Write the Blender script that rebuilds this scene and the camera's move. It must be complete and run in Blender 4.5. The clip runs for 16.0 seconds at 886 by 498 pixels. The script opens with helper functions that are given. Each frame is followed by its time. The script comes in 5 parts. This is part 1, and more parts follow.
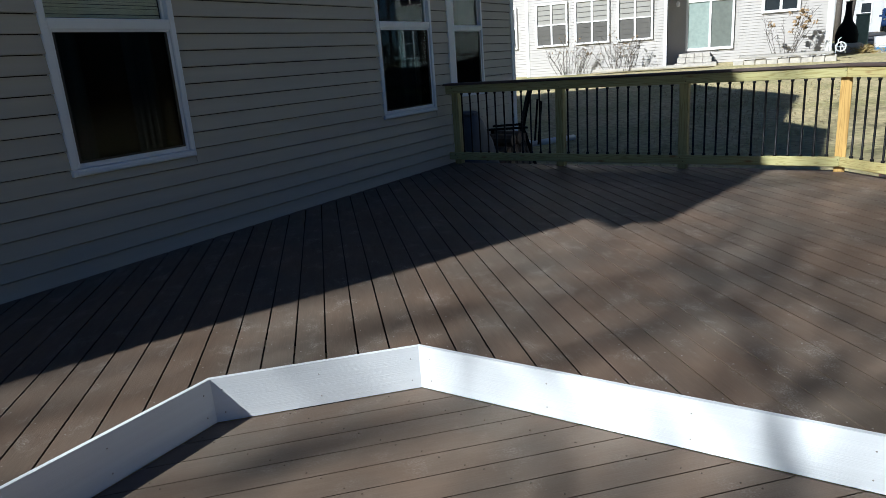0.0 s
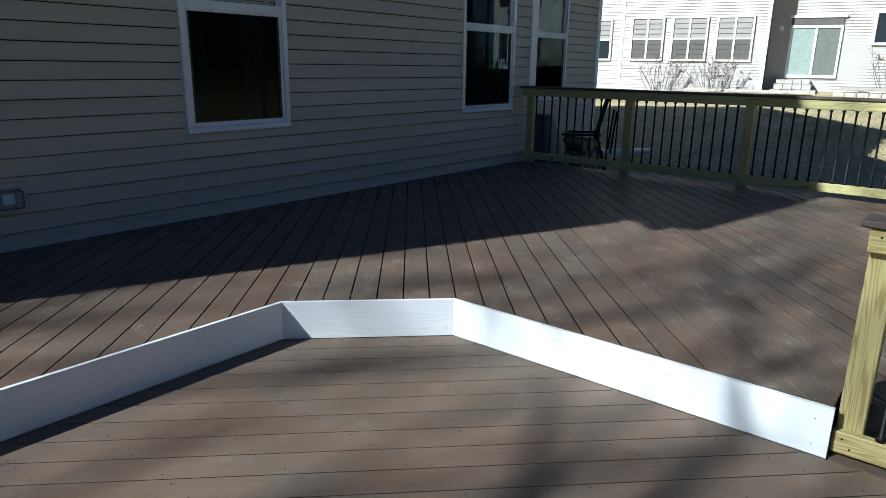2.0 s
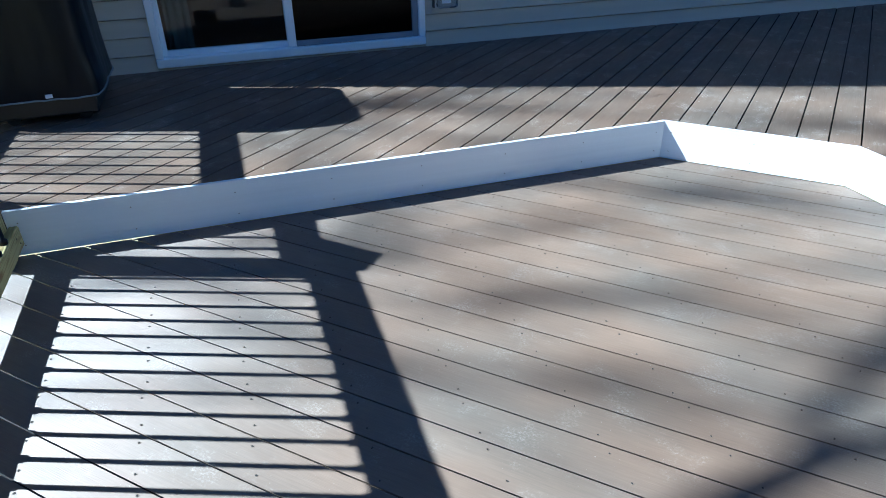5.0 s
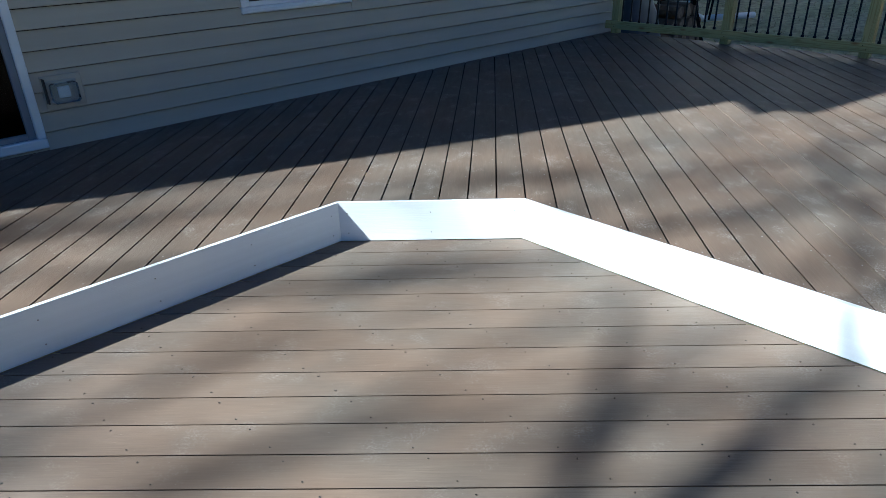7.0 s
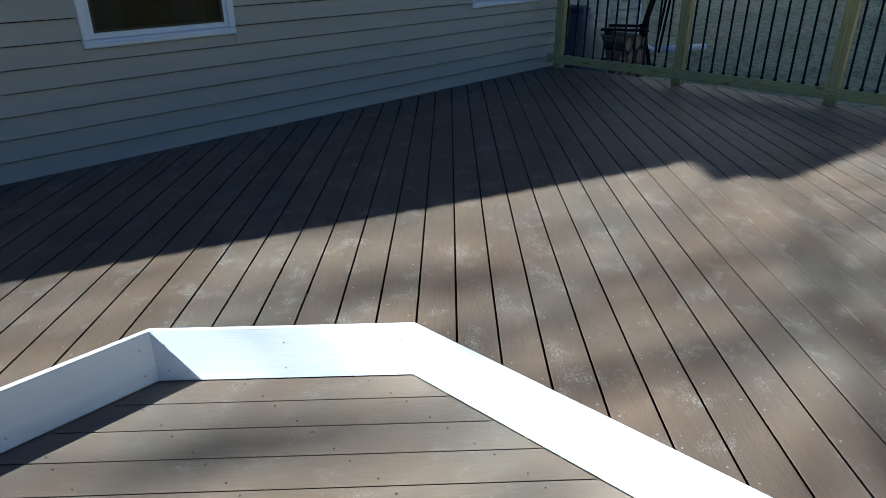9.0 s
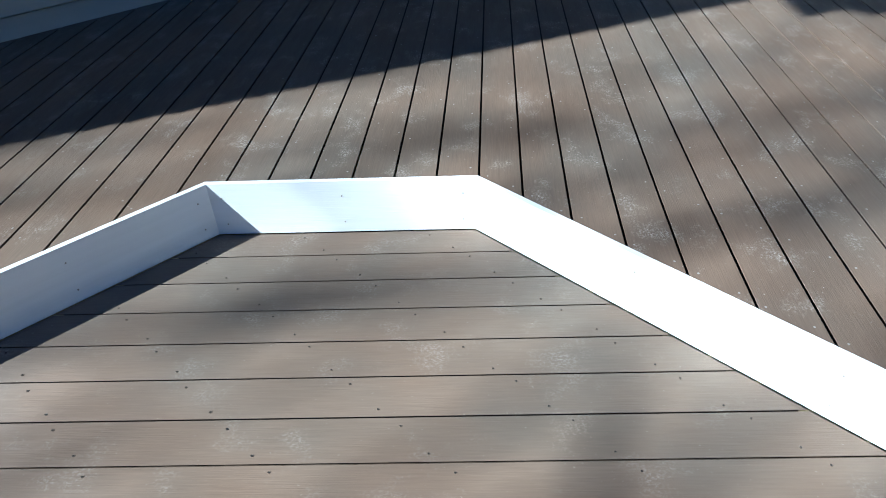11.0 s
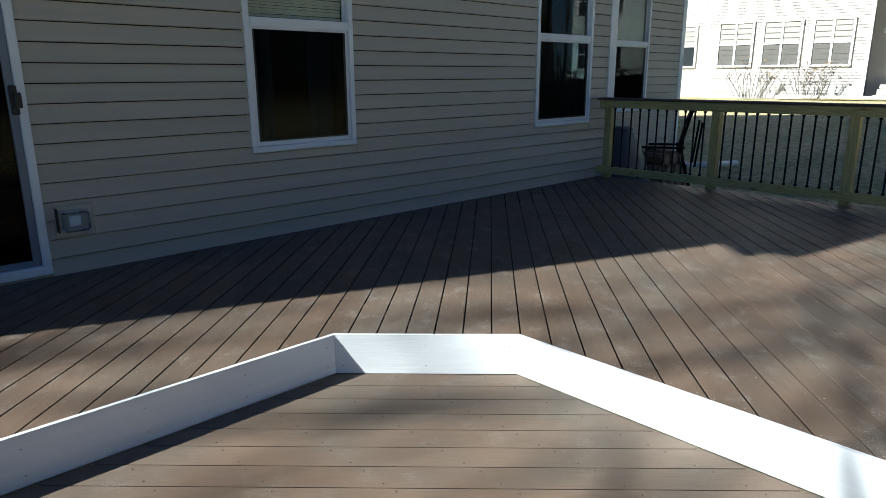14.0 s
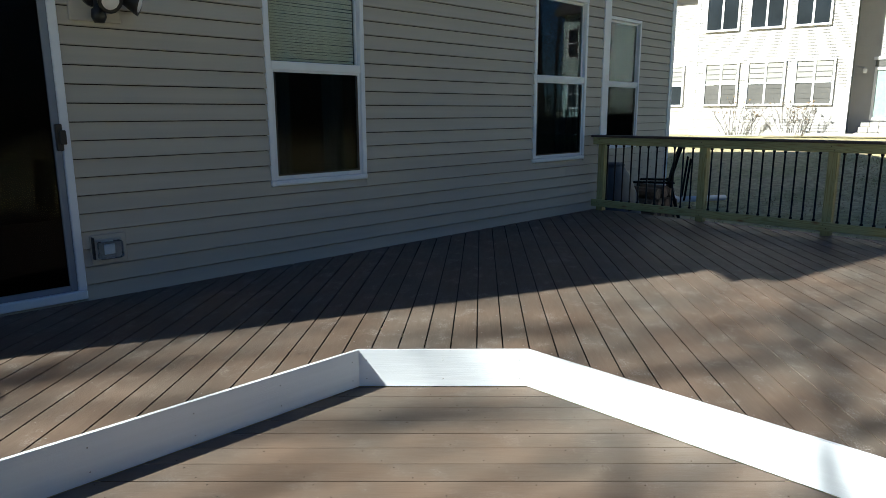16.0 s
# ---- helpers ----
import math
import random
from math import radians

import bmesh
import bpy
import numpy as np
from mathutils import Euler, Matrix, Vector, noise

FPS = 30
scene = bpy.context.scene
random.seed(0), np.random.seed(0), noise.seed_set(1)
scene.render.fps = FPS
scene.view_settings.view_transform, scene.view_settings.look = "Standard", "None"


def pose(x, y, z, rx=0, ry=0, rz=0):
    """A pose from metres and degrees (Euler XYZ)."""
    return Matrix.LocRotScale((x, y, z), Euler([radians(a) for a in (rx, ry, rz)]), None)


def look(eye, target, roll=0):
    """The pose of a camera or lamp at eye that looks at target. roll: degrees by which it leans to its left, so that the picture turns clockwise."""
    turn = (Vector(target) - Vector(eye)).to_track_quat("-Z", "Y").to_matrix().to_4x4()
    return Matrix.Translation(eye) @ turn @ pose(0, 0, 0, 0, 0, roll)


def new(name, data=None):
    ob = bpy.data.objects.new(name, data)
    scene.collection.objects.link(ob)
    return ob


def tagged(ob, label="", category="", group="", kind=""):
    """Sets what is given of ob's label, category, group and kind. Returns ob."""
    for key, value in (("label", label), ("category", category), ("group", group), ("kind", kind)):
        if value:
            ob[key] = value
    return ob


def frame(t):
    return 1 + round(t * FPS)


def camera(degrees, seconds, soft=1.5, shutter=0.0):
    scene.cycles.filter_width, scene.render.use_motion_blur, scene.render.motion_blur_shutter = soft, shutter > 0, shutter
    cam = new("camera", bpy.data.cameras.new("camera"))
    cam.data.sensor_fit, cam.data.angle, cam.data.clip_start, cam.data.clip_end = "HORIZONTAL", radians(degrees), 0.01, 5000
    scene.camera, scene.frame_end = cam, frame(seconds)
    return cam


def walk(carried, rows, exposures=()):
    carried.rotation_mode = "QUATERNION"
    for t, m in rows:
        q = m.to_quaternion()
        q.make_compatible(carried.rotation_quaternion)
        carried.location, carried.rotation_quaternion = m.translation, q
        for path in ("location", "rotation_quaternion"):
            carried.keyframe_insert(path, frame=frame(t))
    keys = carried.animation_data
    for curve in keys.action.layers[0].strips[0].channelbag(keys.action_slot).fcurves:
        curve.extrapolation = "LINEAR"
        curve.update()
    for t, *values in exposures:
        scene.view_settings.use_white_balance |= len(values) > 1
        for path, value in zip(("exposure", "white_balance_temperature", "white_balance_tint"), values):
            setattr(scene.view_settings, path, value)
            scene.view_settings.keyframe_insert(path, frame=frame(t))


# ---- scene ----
cam = camera(67.1, 16.0, soft=0.6)
PATH = [
    (0, (-1.618, -2.257, 1.427), (0.0, -1.214, 0.887), -4.1),
    (0.5, (-1.769, -2.348, 1.424), (-0.152, -1.28, 0.927), -2.3),
    (1, (-1.889, -2.426, 1.418), (-0.223, -1.488, 0.829), 0.4),
    (1.5, (-1.938, -2.538, 1.436), (-0.234, -1.63, 0.916), 0.2),
    (2, (-1.999, -2.712, 1.408), (-0.507, -1.491, 0.876), 0.9),
    (2.5, (-2.098, -2.827, 1.463), (-0.944, -1.264, 0.99), -0.6),
    (3, (-2.18, -2.888, 1.472), (-1.434, -1.088, 1.022), -0.9),
    (3.2, (-2.2, -2.9, 1.48), (-1.607, -1.048, 1.014), -0.7),
    (5.3, (-2.143, -2.868, 1.408), (-1.624, -1.234, 0.379), -1.2),
    (5.5, (-2.104, -2.899, 1.408), (-1.584, -1.257, 0.391), -1.6),
    (6, (-2.005, -2.853, 1.406), (-1.193, -1.311, 0.425), -1.4),
    (6.5, (-1.894, -2.702, 1.397), (-0.783, -1.324, 0.466), -0.9),
    (7, (-1.71, -2.542, 1.412), (-0.474, -1.236, 0.537), -1.6),
    (7.5, (-1.494, -2.425, 1.422), (-0.218, -1.118, 0.607), -1.6),
    (8, (-1.204, -2.343, 1.414), (0.109, -1.072, 0.602), -0.2),
    (8.2, (-1.11, -2.291, 1.411), (0.234, -1.073, 0.568), 0.2),
    (10.3, (-0.47, -1.852, 1.41), (0.825, -0.567, 0.591), -1.1),
    (10.5, (-0.54, -1.868, 1.393), (0.686, -0.559, 0.508), -1.6),
    (11, (-0.748, -1.939, 1.356), (0.344, -0.778, 0.148), -2.3),
    (11.5, (-0.897, -2.005, 1.336), (0.236, -0.935, 0.083), 1.9),
    (12, (-1.121, -2.148, 1.355), (0.029, -1.042, 0.15), 3.8),
    (12.5, (-1.338, -2.232, 1.399), (-0.067, -1.019, 0.445), 2.7),
    (13, (-1.553, -2.263, 1.421), (-0.14, -1.112, 0.598), 2.0),
    (13.5, (-1.706, -2.41, 1.452), (-0.306, -1.076, 0.939), 0.1),
    (14, (-1.738, -2.572, 1.434), (-0.394, -1.179, 0.93), -0.2),
    (14.5, (-1.815, -2.664, 1.452), (-0.507, -1.214, 1.021), -0.5),
    (15, (-1.869, -2.705, 1.443), (-0.537, -1.272, 1.027), -2.3),
    (15.5, (-1.976, -2.701, 1.447), (-0.583, -1.326, 1.036), -1.5),
    (16, (-2.056, -2.721, 1.441), (-0.678, -1.328, 1.043), -0.2),
]
EXPOSURES = [(0, 0.52, 5240, 5), (1.5, 0.69, 5290, 4), (2.0, 0.67, 5090, 3), (2.4, 1.02, 5190, -1), (3, 1.98, 5250, 3), (5.3, 2.17, 4440, -2), (6.5, 1.82, 4740, -1), (8.2, 1.43, 4950, 0), (10.3, 1.94, 4840, -7), (11, 1.57, 4750, -1), (12, 0.64, 4600, 1), (13, 0.94, 5080, 1), (14.5, 1.31, 5370, 1), (16, 1.32, 5440, 0)]
walk(cam, [(t, look(eye, target, roll)) for t, eye, target, roll in PATH], EXPOSURES)

# ---- world, sun ----
SUN_AZ, SUN_EL = 158.9, 35.1
sun_dir = Vector((math.cos(radians(SUN_AZ)) * math.cos(radians(SUN_EL)), math.sin(radians(SUN_AZ)) * math.cos(radians(SUN_EL)), math.sin(radians(SUN_EL))))
world = bpy.data.worlds.new("sky_world")
scene.world = world
world.use_nodes = True
wn = world.node_tree
sky = wn.nodes.new("ShaderNodeTexSky")
sky.sky_type, sky.sun_disc = "NISHITA", False
sky.dust_density, sky.ozone_density = 0.1, 8.0
sky.sun_elevation, sky.sun_rotation = radians(SUN_EL), radians(90 - SUN_AZ)
wn.links.new(sky.outputs[0], wn.nodes["Background"].inputs[0])
wn.nodes["Background"].inputs[1].default_value = 0.024
lamp = bpy.data.lights.new("sun", "SUN")
lamp.energy, lamp.angle, lamp.color = 5.0, radians(0.53), (1.0, 0.89, 0.75)
sun = new("sun", lamp)
sun.matrix_world = look(tuple(sun_dir * 40), (0, 0, 0))


# ---- materials ----
def material(name, color, rough=0.6, metal=0.0, vary=0.15, scale=8.0, bump=0.0, bump_scale=60.0, stretch=(1, 1, 1), per_object=0.0, spec=0.5, second=None, second_scale=1.5, second_amount=0.0):
    """A Principled surface with grain at two scales, bump and a shift of value from object to object."""
    m = bpy.data.materials.new(name)
    m.use_nodes = True
    nt = m.node_tree
    b = nt.nodes["Principled BSDF"]
    b.inputs["Roughness"].default_value, b.inputs["Metallic"].default_value = rough, metal
    b.inputs["Specular IOR Level"].default_value = spec
    tc = nt.nodes.new("ShaderNodeTexCoord")
    mp = nt.nodes.new("ShaderNodeMapping")
    mp.inputs["Scale"].default_value = stretch
    nt.links.new(tc.outputs["Object"], mp.inputs[0])

    def tex(s, detail=4):
        n = nt.nodes.new("ShaderNodeTexNoise")
        n.inputs["Scale"].default_value, n.inputs["Detail"].default_value = s, detail
        nt.links.new(mp.outputs[0], n.inputs["Vector"])
        return n

    n1 = tex(scale)
    ramp = nt.nodes.new("ShaderNodeMapRange")
    ramp.inputs[1].default_value, ramp.inputs[2].default_value = 0.3, 0.7
    ramp.inputs[3].default_value, ramp.inputs[4].default_value = 1 - vary, 1 + vary
    nt.links.new(n1.outputs[0], ramp.inputs[0])
    value = ramp.outputs[0]
    if per_object:
        info = nt.nodes.new("ShaderNodeObjectInfo")
        r2 = nt.nodes.new("ShaderNodeMapRange")
        r2.inputs[3].default_value, r2.inputs[4].default_value = 1 - per_object, 1 + per_object
        nt.links.new(info.outputs["Random"], r2.inputs[0])
        mul = nt.nodes.new("ShaderNodeMath")
        mul.operation = "MULTIPLY"
        nt.links.new(value, mul.inputs[0]), nt.links.new(r2.outputs[0], mul.inputs[1])
        value = mul.outputs[0]
    hsv = nt.nodes.new("ShaderNodeHueSaturation")
    nt.links.new(value, hsv.inputs["Value"])
    hsv.inputs["Color"].default_value = (*color, 1)
    if second:
        n2 = tex(second_scale, 6)
        r3 = nt.nodes.new("ShaderNodeMapRange")
        r3.inputs[1].default_value, r3.inputs[2].default_value = 0.45, 0.68
        r3.inputs[3].default_value, r3.inputs[4].default_value = 0, second_amount
        nt.links.new(n2.outputs[0], r3.inputs[0])
        mix = nt.nodes.new("ShaderNodeMix")
        mix.data_type = "RGBA"
        mix.inputs["A"].default_value, mix.inputs["B"].default_value = (*color, 1), (*second, 1)
        nt.links.new(r3.outputs[0], mix.inputs["Factor"])
        nt.links.new(mix.outputs["Result"], hsv.inputs["Color"])
    nt.links.new(hsv.outputs[0], b.inputs["Base Color"])
    if bump:
        n3 = tex(bump_scale, 3)
        bp = nt.nodes.new("ShaderNodeBump")
        bp.inputs["Strength"].default_value, bp.inputs["Distance"].default_value = bump, 0.004
        nt.links.new(n3.outputs[0], bp.inputs["Height"])
        nt.links.new(bp.outputs[0], b.inputs["Normal"])
    return m


def deck_material(name, color, weathered, dust_amount, gloss, rough, brushed):
    """Brown composite boards: grain along the board, broad tonal drift, pale scuffs and dust."""
    m = bpy.data.materials.new(name)
    m.use_nodes = True
    nt = m.node_tree
    N, L = nt.nodes.new, nt.links.new
    b = nt.nodes["Principled BSDF"]
    tc = N("ShaderNodeTexCoord")

    def noise_at(scale, stretch, detail=4, rough=0.55):
        mp = N("ShaderNodeMapping")
        mp.inputs["Scale"].default_value = stretch
        L(tc.outputs["Object"], mp.inputs[0])
        n = N("ShaderNodeTexNoise")
        n.inputs["Scale"].default_value, n.inputs["Detail"].default_value, n.inputs["Roughness"].default_value = scale, detail, rough
        L(mp.outputs[0], n.inputs["Vector"])
        return n.outputs[0]

    def span(src, a, c, lo, hi):
        r = N("ShaderNodeMapRange")
        for i, v in ((1, a), (2, c), (3, lo), (4, hi)):
            r.inputs[i].default_value = v
        L(src, r.inputs[0])
        return r.outputs[0]

    def times(a, c):
        k = N("ShaderNodeMath")
        k.operation = "MULTIPLY"
        L(a, k.inputs[0]), L(c, k.inputs[1])
        return k.outputs[0]

    info = N("ShaderNodeObjectInfo")
    grain = span(noise_at(9, (1, 18, 1), 5), 0.3, 0.7, 0.92, 1.08)
    broad = span(noise_at(1.6, (1, 1.6, 1), 3), 0.3, 0.7, 0.86, 1.16)
    each = span(info.outputs["Random"], 0, 1, 0.94, 1.06)
    hsv = N("ShaderNodeHueSaturation")
    tone = N("ShaderNodeMix")
    tone.data_type = "RGBA"
    tone.inputs["A"].default_value, tone.inputs["B"].default_value = (*color, 1), (*weathered, 1)
    L(span(noise_at(1.15, (1, 1.3, 1), 3), 0.38, 0.66, 0, 1), tone.inputs["Factor"])
    L(tone.outputs["Result"], hsv.inputs["Color"])
    L(times(times(grain, broad), each), hsv.inputs["Value"])
    patch = span(noise_at(5.0, (1, 1.2, 1), 5, 0.66), 0.54, 0.74, 0, 1)
    speck = span(noise_at(110, (1, 1.2, 1), 5, 0.75), 0.47, 0.63, 0, dust_amount)
    fine = span(noise_at(95, (1, 1, 1), 2), 0.70, 0.77, 0, 0.6 * dust_amount)
    add = N("ShaderNodeMath")
    add.operation, add.use_clamp = "ADD", True
    L(times(patch, speck), add.inputs[0]), L(fine, add.inputs[1])
    mix = N("ShaderNodeMix")
    mix.data_type = "RGBA"
    mix.inputs["B"].default_value = (0.5, 0.46, 0.41, 1)
    L(add.outputs[0], mix.inputs["Factor"]), L(hsv.outputs[0], mix.inputs["A"])
    L(mix.outputs["Result"], b.inputs["Base Color"])
    L(span(noise_at(5, (1, 6, 1), 3), 0.3, 0.7, rough, rough + 0.12), b.inputs["Roughness"])
    b.inputs["Specular IOR Level"].default_value = gloss
    across = N("ShaderNodeVectorTransform")
    across.vector_type, across.convert_from, across.convert_to = "VECTOR", "OBJECT", "WORLD"
    across.inputs[0].default_value = (0, 1, 0)
    L(across.outputs[0], b.inputs["Tangent"])
    b.inputs["Anisotropic"].default_value = brushed
    bp = N("ShaderNodeBump")
    bp.inputs["Strength"].default_value, bp.inputs["Distance"].default_value = 0.3, 0.003
    L(noise_at(26, (0.35, 14, 1), 4), bp.inputs["Height"])
    L(bp.outputs[0], b.inputs["Normal"])
    return m


def lumber_material(name, color, dark):
    """Pressure-treated pine: long growth rings, knots, green tinge."""
    m = bpy.data.materials.new(name)
    m.use_nodes = True
    nt = m.node_tree
    N, L = nt.nodes.new, nt.links.new
    b = nt.nodes["Principled BSDF"]
    b.inputs["Roughness"].default_value = 0.7
    tc, info = N("ShaderNodeTexCoord"), N("ShaderNodeObjectInfo")
    off = N("ShaderNodeVectorMath")
    off.operation = "ADD"
    comb = N("ShaderNodeCombineXYZ")
    sc = N("ShaderNodeMath")
    sc.operation = "MULTIPLY"
    sc.inputs[1].default_value = 17.0
    L(info.outputs["Random"], sc.inputs[0])
    for i in range(3):
        L(sc.outputs[0], comb.inputs[i])
    L(tc.outputs["Object"], off.inputs[0]), L(comb.outputs[0], off.inputs[1])
    mp = N("ShaderNodeMapping")
    mp.inputs["Scale"].default_value = (0.8, 15, 15)
    L(off.outputs[0], mp.inputs[0])
    n = N("ShaderNodeTexNoise")
    n.inputs["Scale"].default_value, n.inputs["Detail"].default_value, n.inputs["Distortion"].default_value = 1.0, 2, 0.4
    L(mp.outputs[0], n.inputs["Vector"])
    ring = N("ShaderNodeMath")
    ring.operation = "MULTIPLY"
    ring.inputs[1].default_value = 80
    L(n.outputs[0], ring.inputs[0])
    sn = N("ShaderNodeMath")
    sn.operation = "SINE"
    L(ring.outputs[0], sn.inputs[0])
    r = N("ShaderNodeMapRange")
    for i, v in ((1, 0.1), (2, 1.0), (3, 0.0), (4, 0.7)):
        r.inputs[i].default_value = v
    L(sn.outputs[0], r.inputs[0])
    mix = N("ShaderNodeMix")
    mix.data_type = "RGBA"
    mix.inputs["A"].default_value, mix.inputs["B"].default_value = (*color, 1), (*dark, 1)
    L(r.outputs[0], mix.inputs["Factor"])
    vor = N("ShaderNodeTexVoronoi")
    mp2 = N("ShaderNodeMapping")
    mp2.inputs["Scale"].default_value = (3.2, 9, 9)
    L(off.outputs[0], mp2.inputs[0]), L(mp2.outputs[0], vor.inputs["Vector"])
    vor.inputs["Scale"].default_value = 1.0
    k = N("ShaderNodeMapRange")
    for i, v in ((1, 0.05), (2, 0.16), (3, 0.8), (4, 0.0)):
        k.inputs[i].default_value = v
    L(vor.outputs["Distance"], k.inputs[0])
    mix2 = N("ShaderNodeMix")
    mix2.data_type = "RGBA"
    mix2.inputs["B"].default_value = (0.25, 0.12, 0.035, 1)
    L(k.outputs[0], mix2.inputs["Factor"]), L(mix.outputs["Result"], mix2.inputs["A"])
    L(mix2.outputs["Result"], b.inputs["Base Color"])
    return m


def glass_material(name, tint=(0.9, 0.95, 0.95), ior=1.5, see=1.0):
    """Thin window glass: clear, with a Fresnel gloss."""
    m = bpy.data.materials.new(name)
    m.use_nodes = True
    nt = m.node_tree
    nt.nodes.remove(nt.nodes["Principled BSDF"])
    out = nt.nodes["Material Output"]
    fr, tr, gl, mx = (nt.nodes.new("ShaderNode" + s) for s in ("Fresnel", "BsdfTransparent", "BsdfGlossy", "MixShader"))
    fr.inputs[0].default_value = ior
    tr.inputs[0].default_value = (*[c * see for c in tint], 1)
    gl.inputs["Roughness"].default_value = 0.0
    nt.links.new(fr.outputs[0], mx.inputs[0]), nt.links.new(tr.outputs[0], mx.inputs[1])
    nt.links.new(gl.outputs[0], mx.inputs[2]), nt.links.new(mx.outputs[0], out.inputs[0])
    return m


def glow_material(name, color, strength):
    m = bpy.data.materials.new(name)
    m.use_nodes = True
    b = m.node_tree.nodes["Principled BSDF"]
    b.inputs["Emission Color"].default_value, b.inputs["Emission Strength"].default_value = (*color, 1), strength
    return m


M_DECK = deck_material("composite_upper", (0.153, 0.109, 0.079), (0.140, 0.116, 0.093), 1.0, 0.16, 0.5, 0.5)
M_DECK_LOW = deck_material("composite_lower", (0.170, 0.120, 0.085), (0.144, 0.119, 0.094), 0.45, 0.36, 0.44, 0.88)
M_CAP = material("composite_cap", (0.085, 0.062, 0.055), 0.5, vary=0.1, scale=14, bump=0.15, bump_scale=90)
M_WHITE = material("white_pvc", (0.88, 0.91, 0.93), 0.4, vary=0.03, scale=3, bump=0.3, bump_scale=24, stretch=(0.25, 5, 12))
M_TRIM = material("white_vinyl", (0.82, 0.87, 0.93), 0.4, vary=0.03, scale=4)
M_SIDING = material("taupe_vinyl_siding", (0.47, 0.452, 0.39), 0.5, vary=0.05, scale=2.5, bump=0.12, bump_scale=40, stretch=(0.15, 1, 6), per_object=0.03)
# near-black backing: shade of board gaps and siding laps put into colour
M_GAP_BACK = material("gap_shade_backing", (0.012, 0.011, 0.01), 0.9, vary=0.1)
M_LUMBER = lumber_material("treated_pine", (0.50, 0.44, 0.19), (0.27, 0.19, 0.055))
M_LUMBER_G = lumber_material("treated_pine_green", (0.45, 0.42, 0.19), (0.29, 0.25, 0.08))
M_LUMBER_O = lumber_material("treated_pine_orange", (0.62, 0.40, 0.12), (0.42, 0.24, 0.06))
M_BLACK = material("black_aluminium", (0.007, 0.007, 0.008), 0.5, spec=0.25, vary=0.1, scale=20)
M_PLASTIC = material("black_plastic", (0.014, 0.014, 0.015), 0.45, vary=0.1, scale=20)
M_GLASS = glass_material("window_glass", ior=1.44)
M_GLASS_DIM = glass_material("screened_glass", (0.42, 0.5, 0.53), 1.2)
# the rooms' dimness is put into these dark wall and floor colours
M_ROOM = material("darkened_room_wall", (0.042, 0.05, 0.055), 0.9, vary=0.05)
M_ROOMFLOOR = material("darkened_room_floor", (0.035, 0.02, 0.014), 0.6, vary=0.1)
M_BLIND = material("beige_shade", (0.85, 0.77, 0.58), 0.85, vary=0.06, scale=20)
M_CURTAIN = material("sheer_curtain", (0.1, 0.12, 0.12), 0.9, vary=0.06, scale=10)
M_COVER = material("black_grill_cover", (0.003, 0.005, 0.01), 0.36, spec=0.17, vary=0.2, scale=5, bump=0.7, bump_scale=11)
M_SEAM = material("pale_seam", (0.2, 0.24, 0.29), 0.6, vary=0.1)
M_GRASS = material("winter_grass", (0.47, 0.40, 0.22), 0.95, vary=0.35, scale=9, bump=1.0, bump_scale=30, second=(0.29, 0.275, 0.115), second_scale=0.6, second_amount=0.75)
M_NSIDE = material("cream_vinyl_siding", (0.5, 0.475, 0.45), 0.55, vary=0.03, scale=2)
M_NTRIM = material("white_trim_paint", (0.85, 0.85, 0.85), 0.5, vary=0.02)
M_NPANE = material("dark_pane", (0.025, 0.03, 0.034), 0.12, vary=0.2, scale=1.5)
M_NBLIND = material("closed_blind", (0.36, 0.35, 0.32), 0.6, vary=0.08, scale=3)
# darker copy of the closed blind, shade put into its colour
M_NBLIND_D = material("shaded_blind", (0.12, 0.115, 0.105), 0.5, vary=0.12, scale=3)
M_ROOF = material("asphalt_shingle", (0.07, 0.065, 0.06), 0.9, vary=0.25, scale=12)
M_STONE = material("pale_stone", (0.5, 0.47, 0.42), 0.85, vary=0.2, scale=6, bump=0.5, bump_scale=30)
M_BARK = material("grey_bark", (0.1, 0.085, 0.07), 0.9, vary=0.35, scale=10, bump=0.8, bump_scale=30, stretch=(4, 4, 1))
# bark with shade put into its colour, so sunlit woods reflect dark
M_WOODS = material("darkened_bark", (0.035, 0.031, 0.026), 0.95, vary=0.35, scale=6)
M_TWIG = material("brown_twig", (0.17, 0.12, 0.085), 0.9, vary=0.3, scale=10)
M_DRYLEAF = material("dry_leaf", (0.34, 0.24, 0.13), 0.9, vary=0.3, scale=10)
M_HOLE = material("dark_screw_hole", (0.01, 0.009, 0.008), 0.8, vary=0.2)
M_SCREW = material("screw_head", (0.3, 0.28, 0.26), 0.45, vary=0.2, scale=10)


# ---- building helpers ----
def box(bm, x0, x1, y0, y1, z0, z1, bevel=0.0):
    v = [bm.verts.new(p) for p in ((x0, y0, z0), (x1, y0, z0), (x1, y1, z0), (x0, y1, z0), (x0, y0, z1), (x1, y0, z1), (x1, y1, z1), (x0, y1, z1))]
    f = [bm.faces.new([v[i] for i in q]) for q in ((3, 2, 1, 0), (4, 5, 6, 7), (0, 1, 5, 4), (1, 2, 6, 5), (2, 3, 7, 6), (3, 0, 4, 7))]
    if bevel:
        bmesh.ops.bevel(bm, geom=list({e for q in f for e in q.edges}), offset=bevel, segments=1, affect="EDGES")
    return bm


def boxes(*rows, bevel=0.0):
    bm = bmesh.new()
    for r in rows:
        box(bm, *r, bevel=bevel)
    return bm


